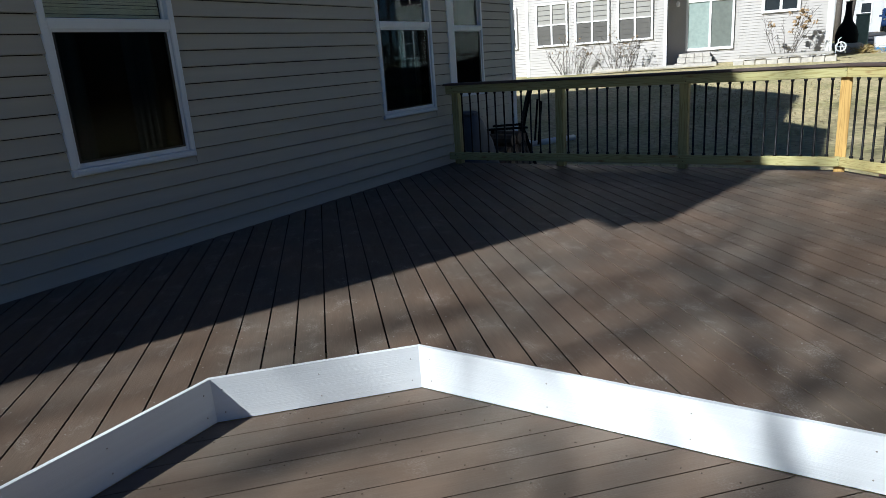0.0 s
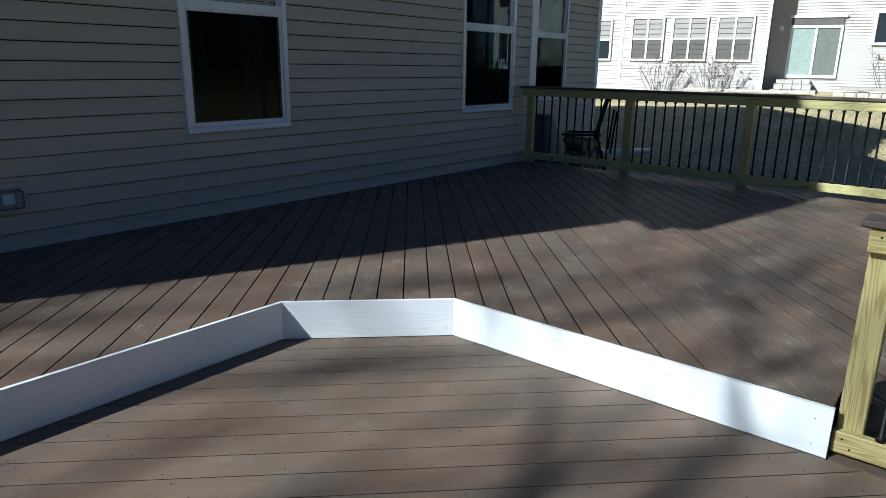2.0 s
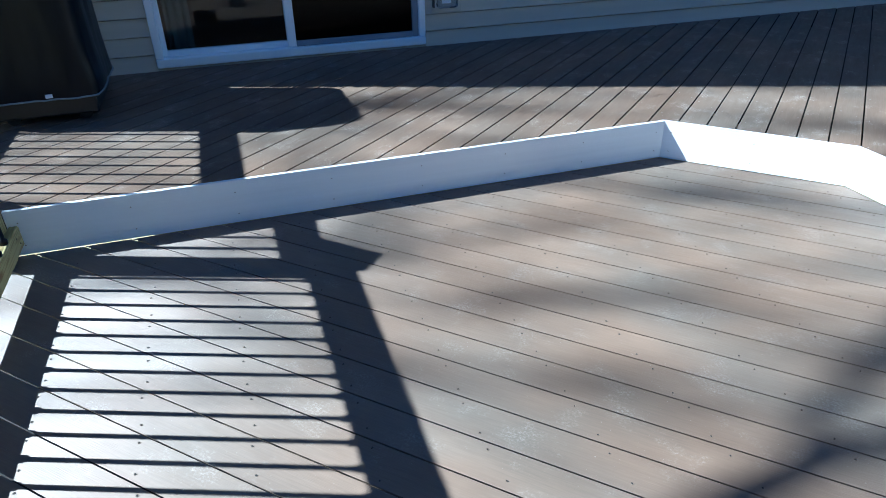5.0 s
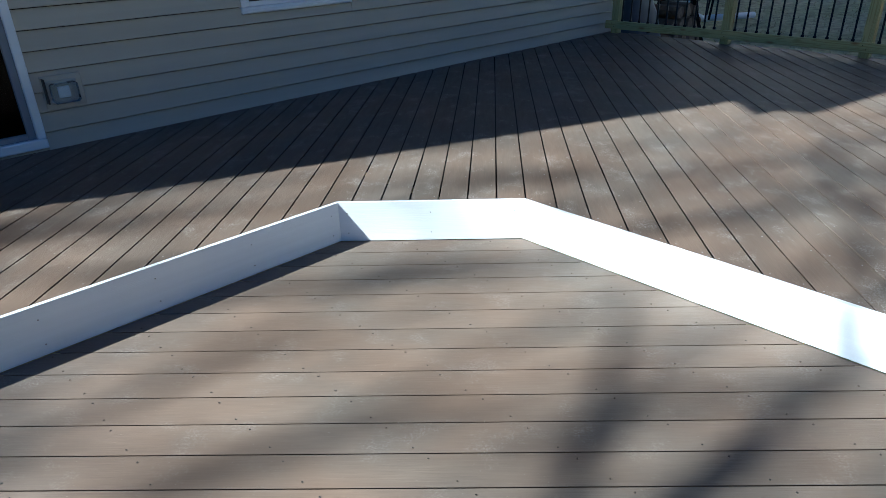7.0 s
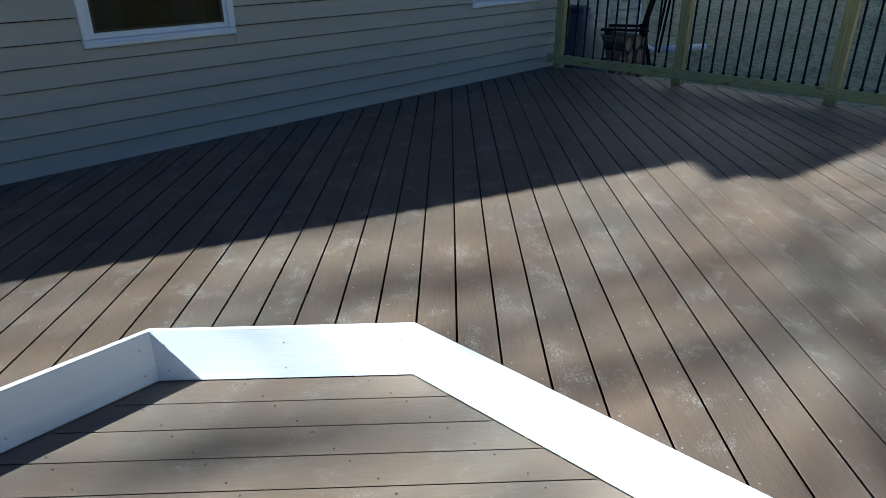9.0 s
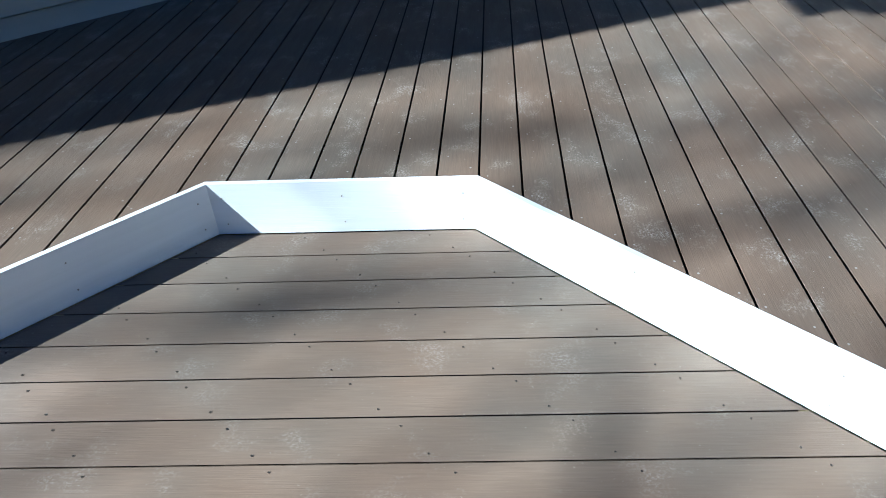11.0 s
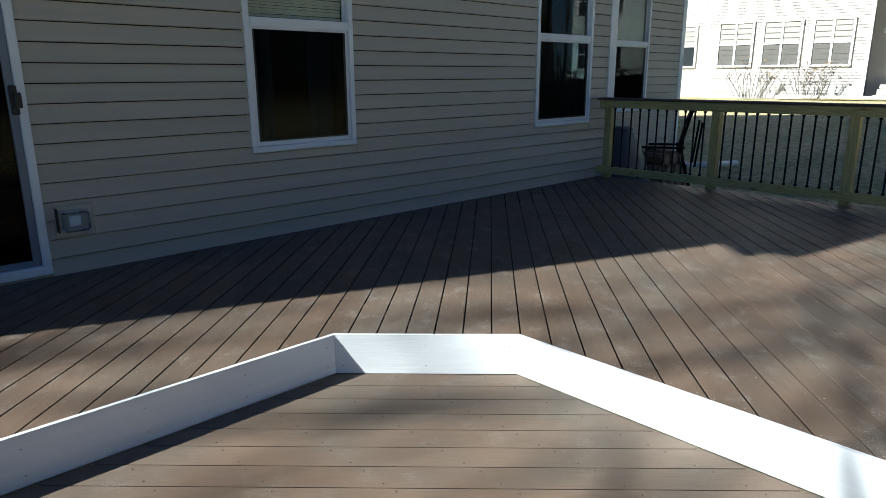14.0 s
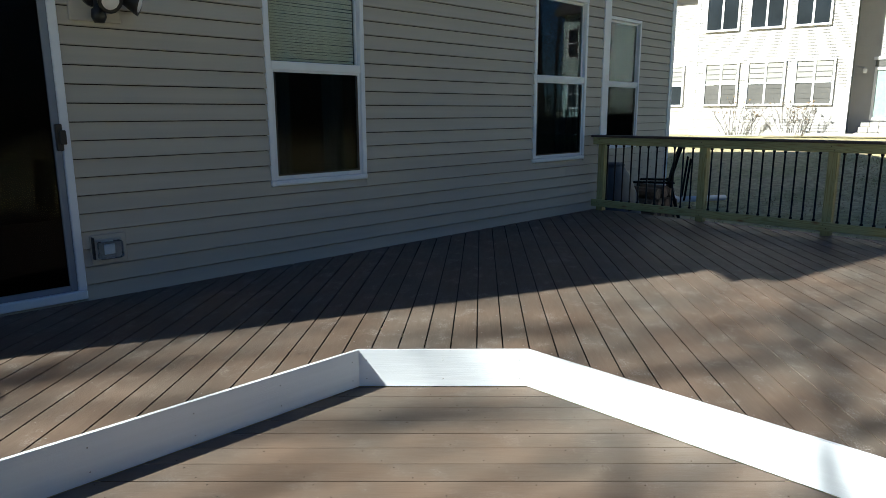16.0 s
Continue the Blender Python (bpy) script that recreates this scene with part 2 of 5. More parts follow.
def tube(bm, a, b, r0, r1, sides=6, cap=True):
    a, b = Vector(a), Vector(b)
    d = (b - a).normalized()
    u = d.orthogonal().normalized()
    w = d.cross(u)
    rings = []
    for p, r in ((a, r0), (b, r1)):
        rings.append([bm.verts.new(p + (u * math.cos(2 * math.pi * i / sides) + w * math.sin(2 * math.pi * i / sides)) * r) for i in range(sides)])
    for i in range(sides):
        j = (i + 1) % sides
        bm.faces.new((rings[0][i], rings[0][j], rings[1][j], rings[1][i]))
    if cap:
        bm.faces.new(rings[0][::-1]), bm.faces.new(rings[1])
    return bm


def lathe(bm, profile, axis_at=(0, 0, 0), sides=16):
    """A turned shape from (radius, height) pairs round z."""
    ax = Vector(axis_at)
    rings = [[bm.verts.new(ax + Vector((r * math.cos(2 * math.pi * i / sides), r * math.sin(2 * math.pi * i / sides), h))) for i in range(sides)] for r, h in profile]
    for p, q in zip(rings, rings[1:]):
        for i in range(sides):
            j = (i + 1) % sides
            bm.faces.new((p[i], p[j], q[j], q[i]))
    bm.faces.new(rings[0][::-1]), bm.faces.new(rings[-1])
    return bm


def prism(bm, pts, lift):
    """A solid from a polygon (3D points) and a vector to sweep it by."""
    lift = Vector(lift)
    a = [bm.verts.new(p) for p in pts]
    b = [bm.verts.new(Vector(p) + lift) for p in pts]
    bm.faces.new(a[::-1]), bm.faces.new(b)
    n = len(pts)
    for i in range(n):
        bm.faces.new((a[i], a[(i + 1) % n], b[(i + 1) % n], b[i]))
    return bm


def mesh_of(name, bm, mat, smooth=False):
    bmesh.ops.recalc_face_normals(bm, faces=bm.faces)
    me = bpy.data.meshes.new(name)
    bm.to_mesh(me)
    bm.free()
    me.materials.append(mat)
    if smooth:
        for p in me.polygons:
            p.use_smooth = True
    return me


def part(name, bm, mat, parent=None, label="", smooth=False, at=None):
    ob = new(name, bm if isinstance(bm, bpy.types.Mesh) else mesh_of(name, bm, mat, smooth))
    if parent:
        ob.parent = parent
    if at is not None:
        ob.matrix_basis = at
    if label:
        ob["label"] = label
    return ob


def thing(name, at, label, category, group="", kind=""):
    ob = new(name)
    ob.empty_display_size = 0.1
    ob.matrix_basis = at if isinstance(at, Matrix) else pose(*at)
    return tagged(ob, label, category, group, kind)


# ---- ground ----
UP, WALL_Y = 0.205, 2.085


def ground_z(x, y):
    z = np.interp(x, (-60, 3, 6, 12, 24, 27, 60, 120), (-0.6, -0.6, -0.32, 0.0, 0.54, 0.66, 1.25, 2.0))
    side = min(1.0, max(0.0, (-1.0 - y) / 3.0)) * min(1.0, max(0.0, (x - 8.0) / 10.0)) * min(1.0, max(0.0, (70.0 - x) / 25.0))
    return float(z) - 0.32 * side


def build_ground():
    bm = bmesh.new()
    xs = [-900, -300, -100] + list(np.arange(-60, 120, 2.0)) + [150, 300, 900]
    ys = [-900, -300, -100] + list(np.arange(-50, 60, 4.0)) + [100, 300, 900]
    grid = [[bm.verts.new((x, y, ground_z(x, y) + 0.02 * noise.noise(Vector((x * 0.4, y * 0.4, 0))))) for y in ys] for x in xs]
    for i in range(len(xs) - 1):
        for j in range(len(ys) - 1):
            bm.faces.new((grid[i][j], grid[i + 1][j], grid[i + 1][j + 1], grid[i][j + 1]))
    tagged(part("ground", bm, M_GRASS, smooth=True), "dormant tan and green winter lawn", "lawn", kind="structure")


build_ground()

# ---- the house ----
DOOR = (-2.6, -0.695, 0.224, 2.27)
WIN_1 = (0.748, 1.722, 0.864, 2.76)
WIN_2 = (4.145, 5.185, 0.872, 2.78)
WIN_3 = (6.82, 7.785, 0.9, 2.83)
COURSE, COURSE_0, EAVE = 0.1201, 0.19, 5.15


def wall_body(name, x0, x1, y, z0, z1, openings, label):
    """A wall facing -y, 0.16 thick, with its openings left out."""
    # core coloured near-black as shade for the lap slots
    bm = bmesh.new()
    y += 0.022
    cuts = sorted({x0, x1, *[v for o in openings for v in o[:2]]})
    for a, b in zip(cuts, cuts[1:]):
        o = next((o for o in openings if o[0] <= a and b <= o[1]), None)
        if o:
            if o[2] > z0 + 0.01:
                box(bm, a, b, y, y + 0.16, z0, o[2])
            box(bm, a, b, y, y + 0.16, o[3], z1)
        else:
            box(bm, a, b, y, y + 0.16, z0, z1)
    return tagged(part(name, bm, M_GAP_BACK), label, "wall", kind="structure")


def course_mesh(bm, x0, x1, y, z, h):
    """One lapped course: a slanted face with a turned-under lip."""
    prof = ((y + 0.018, z + h - 0.001), (y + 0.001, z + h - 0.001), (y - 0.009, z + h * 0.5), (y - 0.018, z + 0.011), (y - 0.016, z + 0.006), (y + 0.014, z + 0.006))
    a = [bm.verts.new((x0, p[0], p[1])) for p in prof]
    b = [bm.verts.new((x1, p[0], p[1])) for p in prof]
    for i in range(5):
        bm.faces.new((a[i], a[i + 1], b[i + 1], b[i]))
    bm.faces.new(a[::-1]), bm.faces.new(b)


def side_wall(parent, x0, x1, y, z0, z1, openings, split):
    """Courses on a wall: objects of their own up to the height split, joined above it."""
    rest = bmesh.new()
    k = 0
    while z0 + k * COURSE < z1:
        z = z0 + k * COURSE
        segs = [(x0, x1)]
        for o in openings:
            if o[2] + 0.005 < z + COURSE and z < o[3] - 0.005:
                segs = [s for a, b in segs for s in ((a, min(b, o[0])), (max(a, o[1]), b)) if s[1] - s[0] > 0.01]
                for lo, hi in ((z, min(z + COURSE, o[2])), (max(z, o[3]), z + COURSE)):
                    if 0.012 < hi - lo < COURSE - 0.004:
                        bm = bmesh.new()
                        course_mesh(bm, o[0], o[1], y, lo, hi - lo - 0.004)
                        part("siding_course", bm, M_SIDING, parent)
        for a, b in segs:
            if z < split:
                bm = bmesh.new()
                course_mesh(bm, a, b, y, z, COURSE)
                part("siding_course", bm, M_SIDING, parent)
            else:
                course_mesh(rest, a, b, y, z, COURSE)
        k += 1
    part("upper_siding", rest, M_SIDING, parent)


wall_south = wall_body("wall_south", -3.65, 5.62, WALL_Y, -0.6, EAVE, (DOOR, WIN_1, WIN_2), "taupe lapped vinyl siding wall in shade")
wall_back = wall_body("wall_setback", 5.62, 8.85, 2.83, -0.6, EAVE, (WIN_3,), "taupe lapped vinyl siding wall set back")
tagged(part("wall_shell", boxes((-3.65, -3.4, WALL_Y + 0.16, 12, -0.6, EAVE), (5.46, 5.62, WALL_Y + 0.16, 2.99, -0.6, EAVE), (8.69, 8.85, 2.99, 12, -0.6, EAVE), (-3.65, 8.85, 12, 12.16, -0.6, EAVE)), M_SIDING), "plain side and rear house walls", "wall", kind="structure")
side_wall(wall_south, -3.65, 5.54, WALL_Y, COURSE_0, EAVE, (DOOR, WIN_1, WIN_2), 3.0)
side_wall(wall_back, 5.72, 8.77, 2.83, -0.53, EAVE, (WIN_3,), 3.0)
tagged(part("trim", boxes((5.54, 5.69, WALL_Y - 0.022, WALL_Y + 0.0, -0.6, EAVE), (5.62, 5.69, WALL_Y + 0.0, WALL_Y + 0.1, -0.6, EAVE), bevel=0.004), M_TRIM), "white outside corner trim", "trim", kind="structure")
tagged(part("trim", boxes((8.77, 8.88, 2.83 - 0.022, 2.83, -0.6, EAVE), (8.85, 8.88, 2.83, 2.93, -0.6, EAVE), bevel=0.004), M_TRIM), "white outside corner trim", "trim", kind="structure")


def gable_roof(name, x0, x1, y0, y1, z, pitch, label):
    mid = (y0 + y1) / 2
    top = z + (mid - y0) * pitch
    bm = bmesh.new()
    prism(bm, [(x0, y0, z), (x0, mid, top), (x0, y1, z), (x0, y1, z - 0.18), (x0, mid, top - 0.18), (x0, y0, z - 0.18)], (x1 - x0, 0, 0))
    return tagged(part(name, bm, M_ROOF), label, "roof", kind="structure")


gable_roof("roof", -3.75, 9.05, 1.75, 12.3, EAVE + 0.2, 0.56, "dark shingled main roof")
bm = bmesh.new()
prism(bm, [(-4.16, 1.75, 5.67), (5.3, 1.75, 4.9), (5.3, 1.75, 5.08), (2.0, 1.75, 6.75), (-2.6, 1.75, 6.85), (-4.16, 1.75, 5.78)], (0, 4.5, 0))
tagged(part("roof_gable", bm, M_ROOF), "clipped shingled gable over the deck side", "roof", kind="structure")
# room surfaces carry the indoor shade in their colour
tagged(part("ceiling", boxes((-3.4, 5.46, WALL_Y + 0.16, 12, 2.62, 2.7), (5.62, 8.69, 2.99, 12, 2.75, 2.83)), M_ROOM), "plain ceiling coloured dark for dim rooms", "ceiling", kind="structure")
tagged(part("floor", boxes((-3.4, 5.46, WALL_Y + 0.16, 12, 0.12, 0.2), (5.62, 8.69, 2.99, 12, 0.12, 0.2)), M_ROOMFLOOR), "wooden floor coloured dark for dim rooms", "floor", kind="structure")
tagged(part("wall_inner", boxes((-3.4, 8.69, 6.2, 6.3, 0.2, 2.6), (3.0, 3.1, 2.3, 6.2, 0.2, 2.6)), M_ROOM), "indoor partition wall coloured dark for a dim room", "wall", kind="structure")


def hung_window(name, o, y, label, blind=False, drapes=False):
    """A white double-hung window: brick-mould frame, two sashes, check rail, sill."""
    x0, x1, z0, z1 = o
    w = thing(name, (x0, y, z0), label, "window", kind="structure")
    W, H = x1 - x0, z1 - z0
    mid = H * 0.5
    f = 0.047
    part("window_frame", boxes((0, f, -0.022, 0.07, f, H - f), (W - f, W, -0.022, 0.07, f, H - f), (0, W, -0.024, 0.07, H - f, H), (0, W, -0.025, 0.07, 0, f), bevel=0.006), M_TRIM, w)
    part("window_sill", boxes((0.03, W - 0.03, -0.034, -0.0255, 0.006, 0.03), bevel=0.004), M_TRIM, w)
    s = 0.024
    a = f + 0.002
    low = part("lower_sash", boxes((a, a + s, -0.005, 0.02, a, mid), (W - a - s, W - a, -0.005, 0.02, a, mid), (a + s, W - a - s, -0.004, 0.02, a, a + 0.032), (a + s, W - a - s, -0.012, 0.02, mid - 0.045, mid + 0.01), bevel=0.003), M_TRIM, w)
    up = part("upper_sash", boxes((a, a + 0.02, 0.022, 0.045, mid + 0.012, H - a), (W - a - 0.02, W - a, 0.022, 0.045, mid + 0.012, H - a), (a + 0.02, W - a - 0.02, 0.023, 0.045, H - a - 0.03, H - a), (a + 0.02, W - a - 0.02, 0.023, 0.045, mid + 0.012, mid + 0.03), bevel=0.003), M_TRIM, w)
    part("check_rail", boxes((f, W - f, -0.02, -0.006, mid - 0.03, mid + 0.04), bevel=0.005), M_TRIM, w)
    part("screen_frame", boxes((a + s, a + s + 0.015, -0.003, 0.0, a + 0.037, mid - 0.05), (W - a - s - 0.02, W - a - s, -0.003, 0.0, a + 0.037, mid - 0.05), (a + s, W - a - s, -0.0035, 0.0, a + 0.033, a + 0.047)), M_PLASTIC, w, "thin dark screen frame")
    p1 = part("pane", boxes((a + s, W - a - s, 0.008, 0.012, a + 0.032, mid - 0.045)), M_GLASS_DIM, low)
    p2 = part("pane", boxes((a + 0.02, W - a - 0.02, 0.03, 0.034, mid + 0.03, H - a - 0.03)), M_GLASS, up)
    for p in (p1, p2):
        p.visible_shadow = False
    if blind:
        shade = new("slat_blind")
        shade.parent = w
        shade["label"] = "lowered beige slat blind"
        bm = bmesh.new()
        prism(bm, [(f + 0.015, 0.062, 0.0), (f + 0.015, 0.066, 0.0), (f + 0.015, 0.071, 0.0195), (f + 0.015, 0.067, 0.0195)], (W - 2 * f - 0.03, 0, 0))
        slat = mesh_of("slat", bm, M_BLIND)
        rows = int((H - f - mid - 0.05) / 0.0215)
        for i in range(rows):
            wave = 0.5 * noise.noise(Vector((0.0, i * 0.6, 2.0)))
            part("slat", slat, M_BLIND, shade, at=pose(0, 0, mid + 0.05 + i * 0.0215, 0, wave, 0))
    if drapes:
        for xa, xb in ((0.08, 0.34), (W - 0.3, W - 0.08)):
            bm = bmesh.new()
            r = [[bm.verts.new((xa + (xb - xa) * j / 12, 0.22 + 0.02 * math.sin(j * 1.9), z)) for j in range(13)] for z in (0.02, H - 0.05)]
            for j in range(12):
                bm.faces.new((r[0][j], r[0][j + 1], r[1][j + 1], r[1][j]))
            part("curtain", bm, M_CURTAIN, w, "pale sheer curtain", smooth=True)
    return w


hung_window("window_1", WIN_1, WALL_Y, "white double-hung window with a lowered beige slat blind", blind=True, drapes=True)
hung_window("window_2", WIN_2, WALL_Y, "white double-hung window with dark lower sash", drapes=True)
hung_window("window_3", WIN_3, 2.83, "white double-hung window on the set-back wall", drapes=True)


def patio_door():
    x0, x1, z0, z1 = DOOR
    d = thing("door_1", (x0, WALL_Y, z0), "closed white sliding patio door with dark glass", "door", kind="structure")
    W, H = x1 - x0, z1 - z0
    f = 0.05
    part("door_frame", boxes((0, f, -0.03, 0.1, 0.06, H - f), (W - f, W, -0.03, 0.1, 0.06, H - f), (0, W, -0.031, 0.1, H - f, H), bevel=0.005), M_TRIM, d)
    part("threshold", boxes((0, W, -0.035, 0.1, 0.0, 0.06), bevel=0.006), M_TRIM, d)
    m = 0.92
    fixed = part("fixed_panel", boxes((f, f + 0.03, 0.03, 0.07, 0.06, H - f), (m - 0.03, m + 0.03, 0.0, 0.07, 0.06, H - f), (f + 0.03, m - 0.03, 0.03, 0.07, 0.06, 0.1), (f + 0.03, m - 0.03, 0.03, 0.07, H - f - 0.05, H - f), bevel=0.004), M_TRIM, d)
    slide = part("sliding_panel", boxes((W - f - 0.045, W - f, -0.01, 0.03, 0.062, H - f), (m + 0.03, W - f - 0.045, -0.01, 0.03, 0.062, 0.1), (m + 0.03, W - f - 0.045, -0.01, 0.03, H - f - 0.05, H - f), bevel=0.004), material("grey_screen_frame", (0.2, 0.24, 0.3), 0.45, vary=0.05), d, "grey-blue sliding screen frame")
    p1 = part("pane", boxes((f + 0.03, m - 0.03, 0.046, 0.052, 0.1, H - f - 0.05)), M_GLASS, fixed)
    p2 = part("pane", boxes((m + 0.03, W - f - 0.045, 0.008, 0.014, 0.1, H - f - 0.05)), M_GLASS_DIM, slide)
    p1.visible_shadow = p2.visible_shadow = False
    part("door_handle", boxes((W - f - 0.035, W - f + 0.006, -0.035, -0.011, 0.99, 1.16), (W - f - 0.02, W - f + 0.02, -0.06, -0.035, 1.03, 1.12), bevel=0.005), M_PLASTIC, d, "black latch handle")
    bm = bmesh.new()
    r = [[bm.verts.new((0.09 + 0.17 * j / 12, 0.24 + 0.025 * math.sin(j * 1.7), z)) for j in range(13)] for z in (0.02, H - 0.05)]
    for j in range(12):
        bm.faces.new((r[0][j], r[0][j + 1], r[1][j + 1], r[1][j]))
    part("curtain", bm, M_CURTAIN, d, "teal-grey curtain gathered aside", smooth=True)


patio_door()

# ---- the decks ----
R2 = math.sqrt(0.5)
PITCH_UP, PITCH_LOW, GAP = 0.1411, 0.1359, 0.0074
ANG_UP = radians(42.05)  # the upper boards run a little off the diagonal
GAP_LOW = 0.005
EDGE_X, EDGE_Y, LEFT_UP, LEFT_LOW, LOW_Y = 5.5, -2.6, -3.56, -3.14, -5.1


def along(x, y):
    """World to upper-board coordinates: s across the boards, u along them."""
    return x * math.sin(ANG_UP) - y * math.cos(ANG_UP), x * math.cos(ANG_UP) + y * math.sin(ANG_UP)


STEP_LINE = [along(*p) for p in ((-12.7, 0.0205), (0.0085, 0.0205), (0.6565, -0.6275), (0.6565, -2.42), (0.82, -2.42), (0.82, -3.0))]


def notch(s):
    """Lower end of an upper board: the line behind the risers, in board coordinates."""
    return float(np.interp(s, [k[0] for k in STEP_LINE], [k[1] for k in STEP_LINE]))


def clip(poly, n, d):
    """Keep the part of a polygon where n.p <= d."""
    out = []
    for p, q in zip(poly, poly[1:] + poly[:1]):
        a, b = n[0] * p[0] + n[1] * p[1] - d, n[0] * q[0] + n[1] * q[1] - d
        if a <= 0:
            out.append(p)
        if (a < 0 < b) or (b < 0 < a):
            t = a / (a - b)
            out.append((p[0] + t * (q[0] - p[0]), p[1] + t * (q[1] - p[1])))
    return out


def board(parent, poly, ang, z, thick, mat):
    """A board from its outline in board coordinates, lightly eased along the top edges."""
    bm = bmesh.new()
    lip = 0.0016
    prism(bm, [(p[0], p[1], -lip) for p in poly], (0, 0, lip))
    ys = [p[1] for p in poly]
    if max(ys) - min(ys) > 0.05:
        core = clip(clip(list(poly), (0, 1), max(ys) - 0.012), (0, -1), -(min(ys) + 0.012))
        if len(core) > 2:
            prism(bm, [(p[0], p[1], -thick) for p in core], (0, 0, thick - lip - 0.0002))
    long = [e for e in bm.edges if abs(e.verts[0].co.z) < 1e-6 and abs(e.verts[1].co.z) < 1e-6 and abs(e.verts[0].co.y - e.verts[1].co.y) < 1e-6]
    if long:
        bmesh.ops.bevel(bm, geom=long, offset=0.0007, segments=1, affect="EDGES")
    part("board", bm, mat, parent, at=pose(0, 0, z, 0, 0, ang))


screws, holes, rims = bmesh.new(), bmesh.new(), bmesh.new()


def screw(x, y, z):
    tri = [screws.verts.new((x + 0.0036 * math.cos(a), y + 0.0036 * math.sin(a), z + 0.0006)) for a in (0.3, 1.35, 2.4, 3.44, 4.5, 5.53)]
    screws.faces.new(tri)


def sunk_screw(x, y, z):
    """Dark countersunk hole with the burr that the screw raises round it."""
    turn = [0.3 + k * math.pi / 4 for k in range(8)]
    holes.faces.new([holes.verts.new((x + 0.0032 * math.cos(a), y + 0.0032 * math.sin(a), z + 0.0006)) for a in turn])
    a = random.uniform(0, 6.3)
    c = (x + 0.001 * math.cos(a), y + 0.001 * math.sin(a))
    for r0, r1, h0, h1 in ((0.003, 0.0038, 0.0007, 0.0014), (0.0038, 0.0046, 0.0014, 0.0)):
        p = [rims.verts.new((c[0] + r0 * math.cos(t), c[1] + r0 * math.sin(t), z + h0)) for t in turn]
        q = [rims.verts.new((c[0] + r1 * math.cos(t), c[1] + r1 * math.sin(t), z + h1)) for t in turn]
        for k in range(8):
            rims.faces.new((p[k], q[k], q[(k + 1) % 8], p[(k + 1) % 8]))


def upper_deck():
    # black sheet below the boards stands in for shade in the gaps
    deck = tagged(part("deck_upper", boxes((LEFT_UP, 0.6, 0.05, WALL_Y, 0.0, 0.05), (0.75, 5.0, -2.5, 0.05, 0.0, 0.05), (0.75, 5.4, 0.05, WALL_Y, 0.0, 0.05)), M_GAP_BACK), "upper deck of diagonal brown composite boards", "deck", kind="structure")
    k = -50
    while k < 50:
        s0, s1 = k * PITCH_UP + 0.0644 + GAP / 2, (k + 1) * PITCH_UP + 0.0644 - GAP / 2
        k += 1
        ss = [s0] + [b for b, _ in STEP_LINE[1:5] if s0 < b < s1] + [s1]
        # board coordinates: x along the board (u), y across it (-s)
        low = [(max(notch(s), -9.0) + (0.0), -s) for s in ss]
        poly = low + [(12, -s1), (12, -s0)]
        to = lambda nx, ny: (nx * math.cos(ANG_UP) + ny * math.sin(ANG_UP), ny * math.cos(ANG_UP) - nx * math.sin(ANG_UP))
        for nx, ny, d in ((1, 0, EDGE_X), (-1, 0, -LEFT_UP), (0, 1, WALL_Y - 0.012), (0, -1, -EDGE_Y), (1, -1, 7.6)):
            poly = clip(poly, to(nx, ny), d)
            if len(poly) < 3:
                break
        if len(poly) < 3 or max(p[0] for p in poly) - min(p[0] for p in poly) < 0.03:
            continue
        board(deck, poly, math.degrees(ANG_UP), UP, 0.024, M_DECK)
        for j in range(-16, 22):
            for sc in (s0 + 0.024, s1 - 0.024):
                # joists run along y, every 0.4 m
                x = j * 0.306 + 0.068
                y = (x * math.sin(ANG_UP) - sc) / math.cos(ANG_UP)
                u = along(x, y)[1]
                if notch(sc) + 0.03 < u and LEFT_UP < x < EDGE_X and EDGE_Y < y < WALL_Y - 0.03 and x - y < 7.5:
                    screw(x + random.uniform(-0.006, 0.006), y + random.uniform(-0.006, 0.006), UP)
    return deck


def lower_deck():
    # gap shade again from a black sheet underneath
    deck = tagged(part("deck_lower", boxes((LEFT_LOW, 0.62, LOW_Y, -0.02, -0.2, -0.15)), M_GAP_BACK), "lower deck of brown composite boards", "deck", kind="structure")
    k = 0
    while k < 48:
        u1, u0 = -(k - 1) * PITCH_LOW - 0.1308 - GAP_LOW / 2, -k * PITCH_LOW - 0.1308 + GAP_LOW / 2
        k += 1
        u1 = min(u1, -0.004)
        if u1 - u0 < 0.02:
            continue
        poly = [(-9, u0), (9, u0), (9, u1), (-9, u1)]
        to = lambda nx, ny: ((nx - ny) * R2, (nx + ny) * R2)
        for nx, ny, d in ((1, 0, 0.632), (-1, 0, -LEFT_LOW), (0, 1, -0.004), (0, -1, -LOW_Y)):
            poly = clip(poly, to(nx, ny), d)
            if len(poly) < 3:
                break
        if len(poly) < 3 or max(p[0] for p in poly) - min(p[0] for p in poly) < 0.03:
            continue
        board(deck, poly, -45, 0.0, 0.024, M_DECK_LOW)
        for j in range(-14, 4):
            for uc in (u0 + 0.024, u1 - 0.024):
                x = j * 0.308 - 0.11
                y = uc / R2 - x
                if LEFT_LOW < x < 0.62 and LOW_Y < y < -0.02:
                    sunk_screw(x + random.uniform(-0.006, 0.006), y + random.uniform(-0.006, 0.006), 0.0)
    return deck


deck_up, deck_low = upper_deck(), lower_deck()
part("board", boxes((0.638, 0.79, LOW_Y, -2.436, -0.024, 0.0), bevel=0.0018), M_DECK_LOW, deck_low)
tagged(part("deck_screws", screws, M_SCREW), "small dusty screw heads in the upper deck", "screw", kind="stuff")
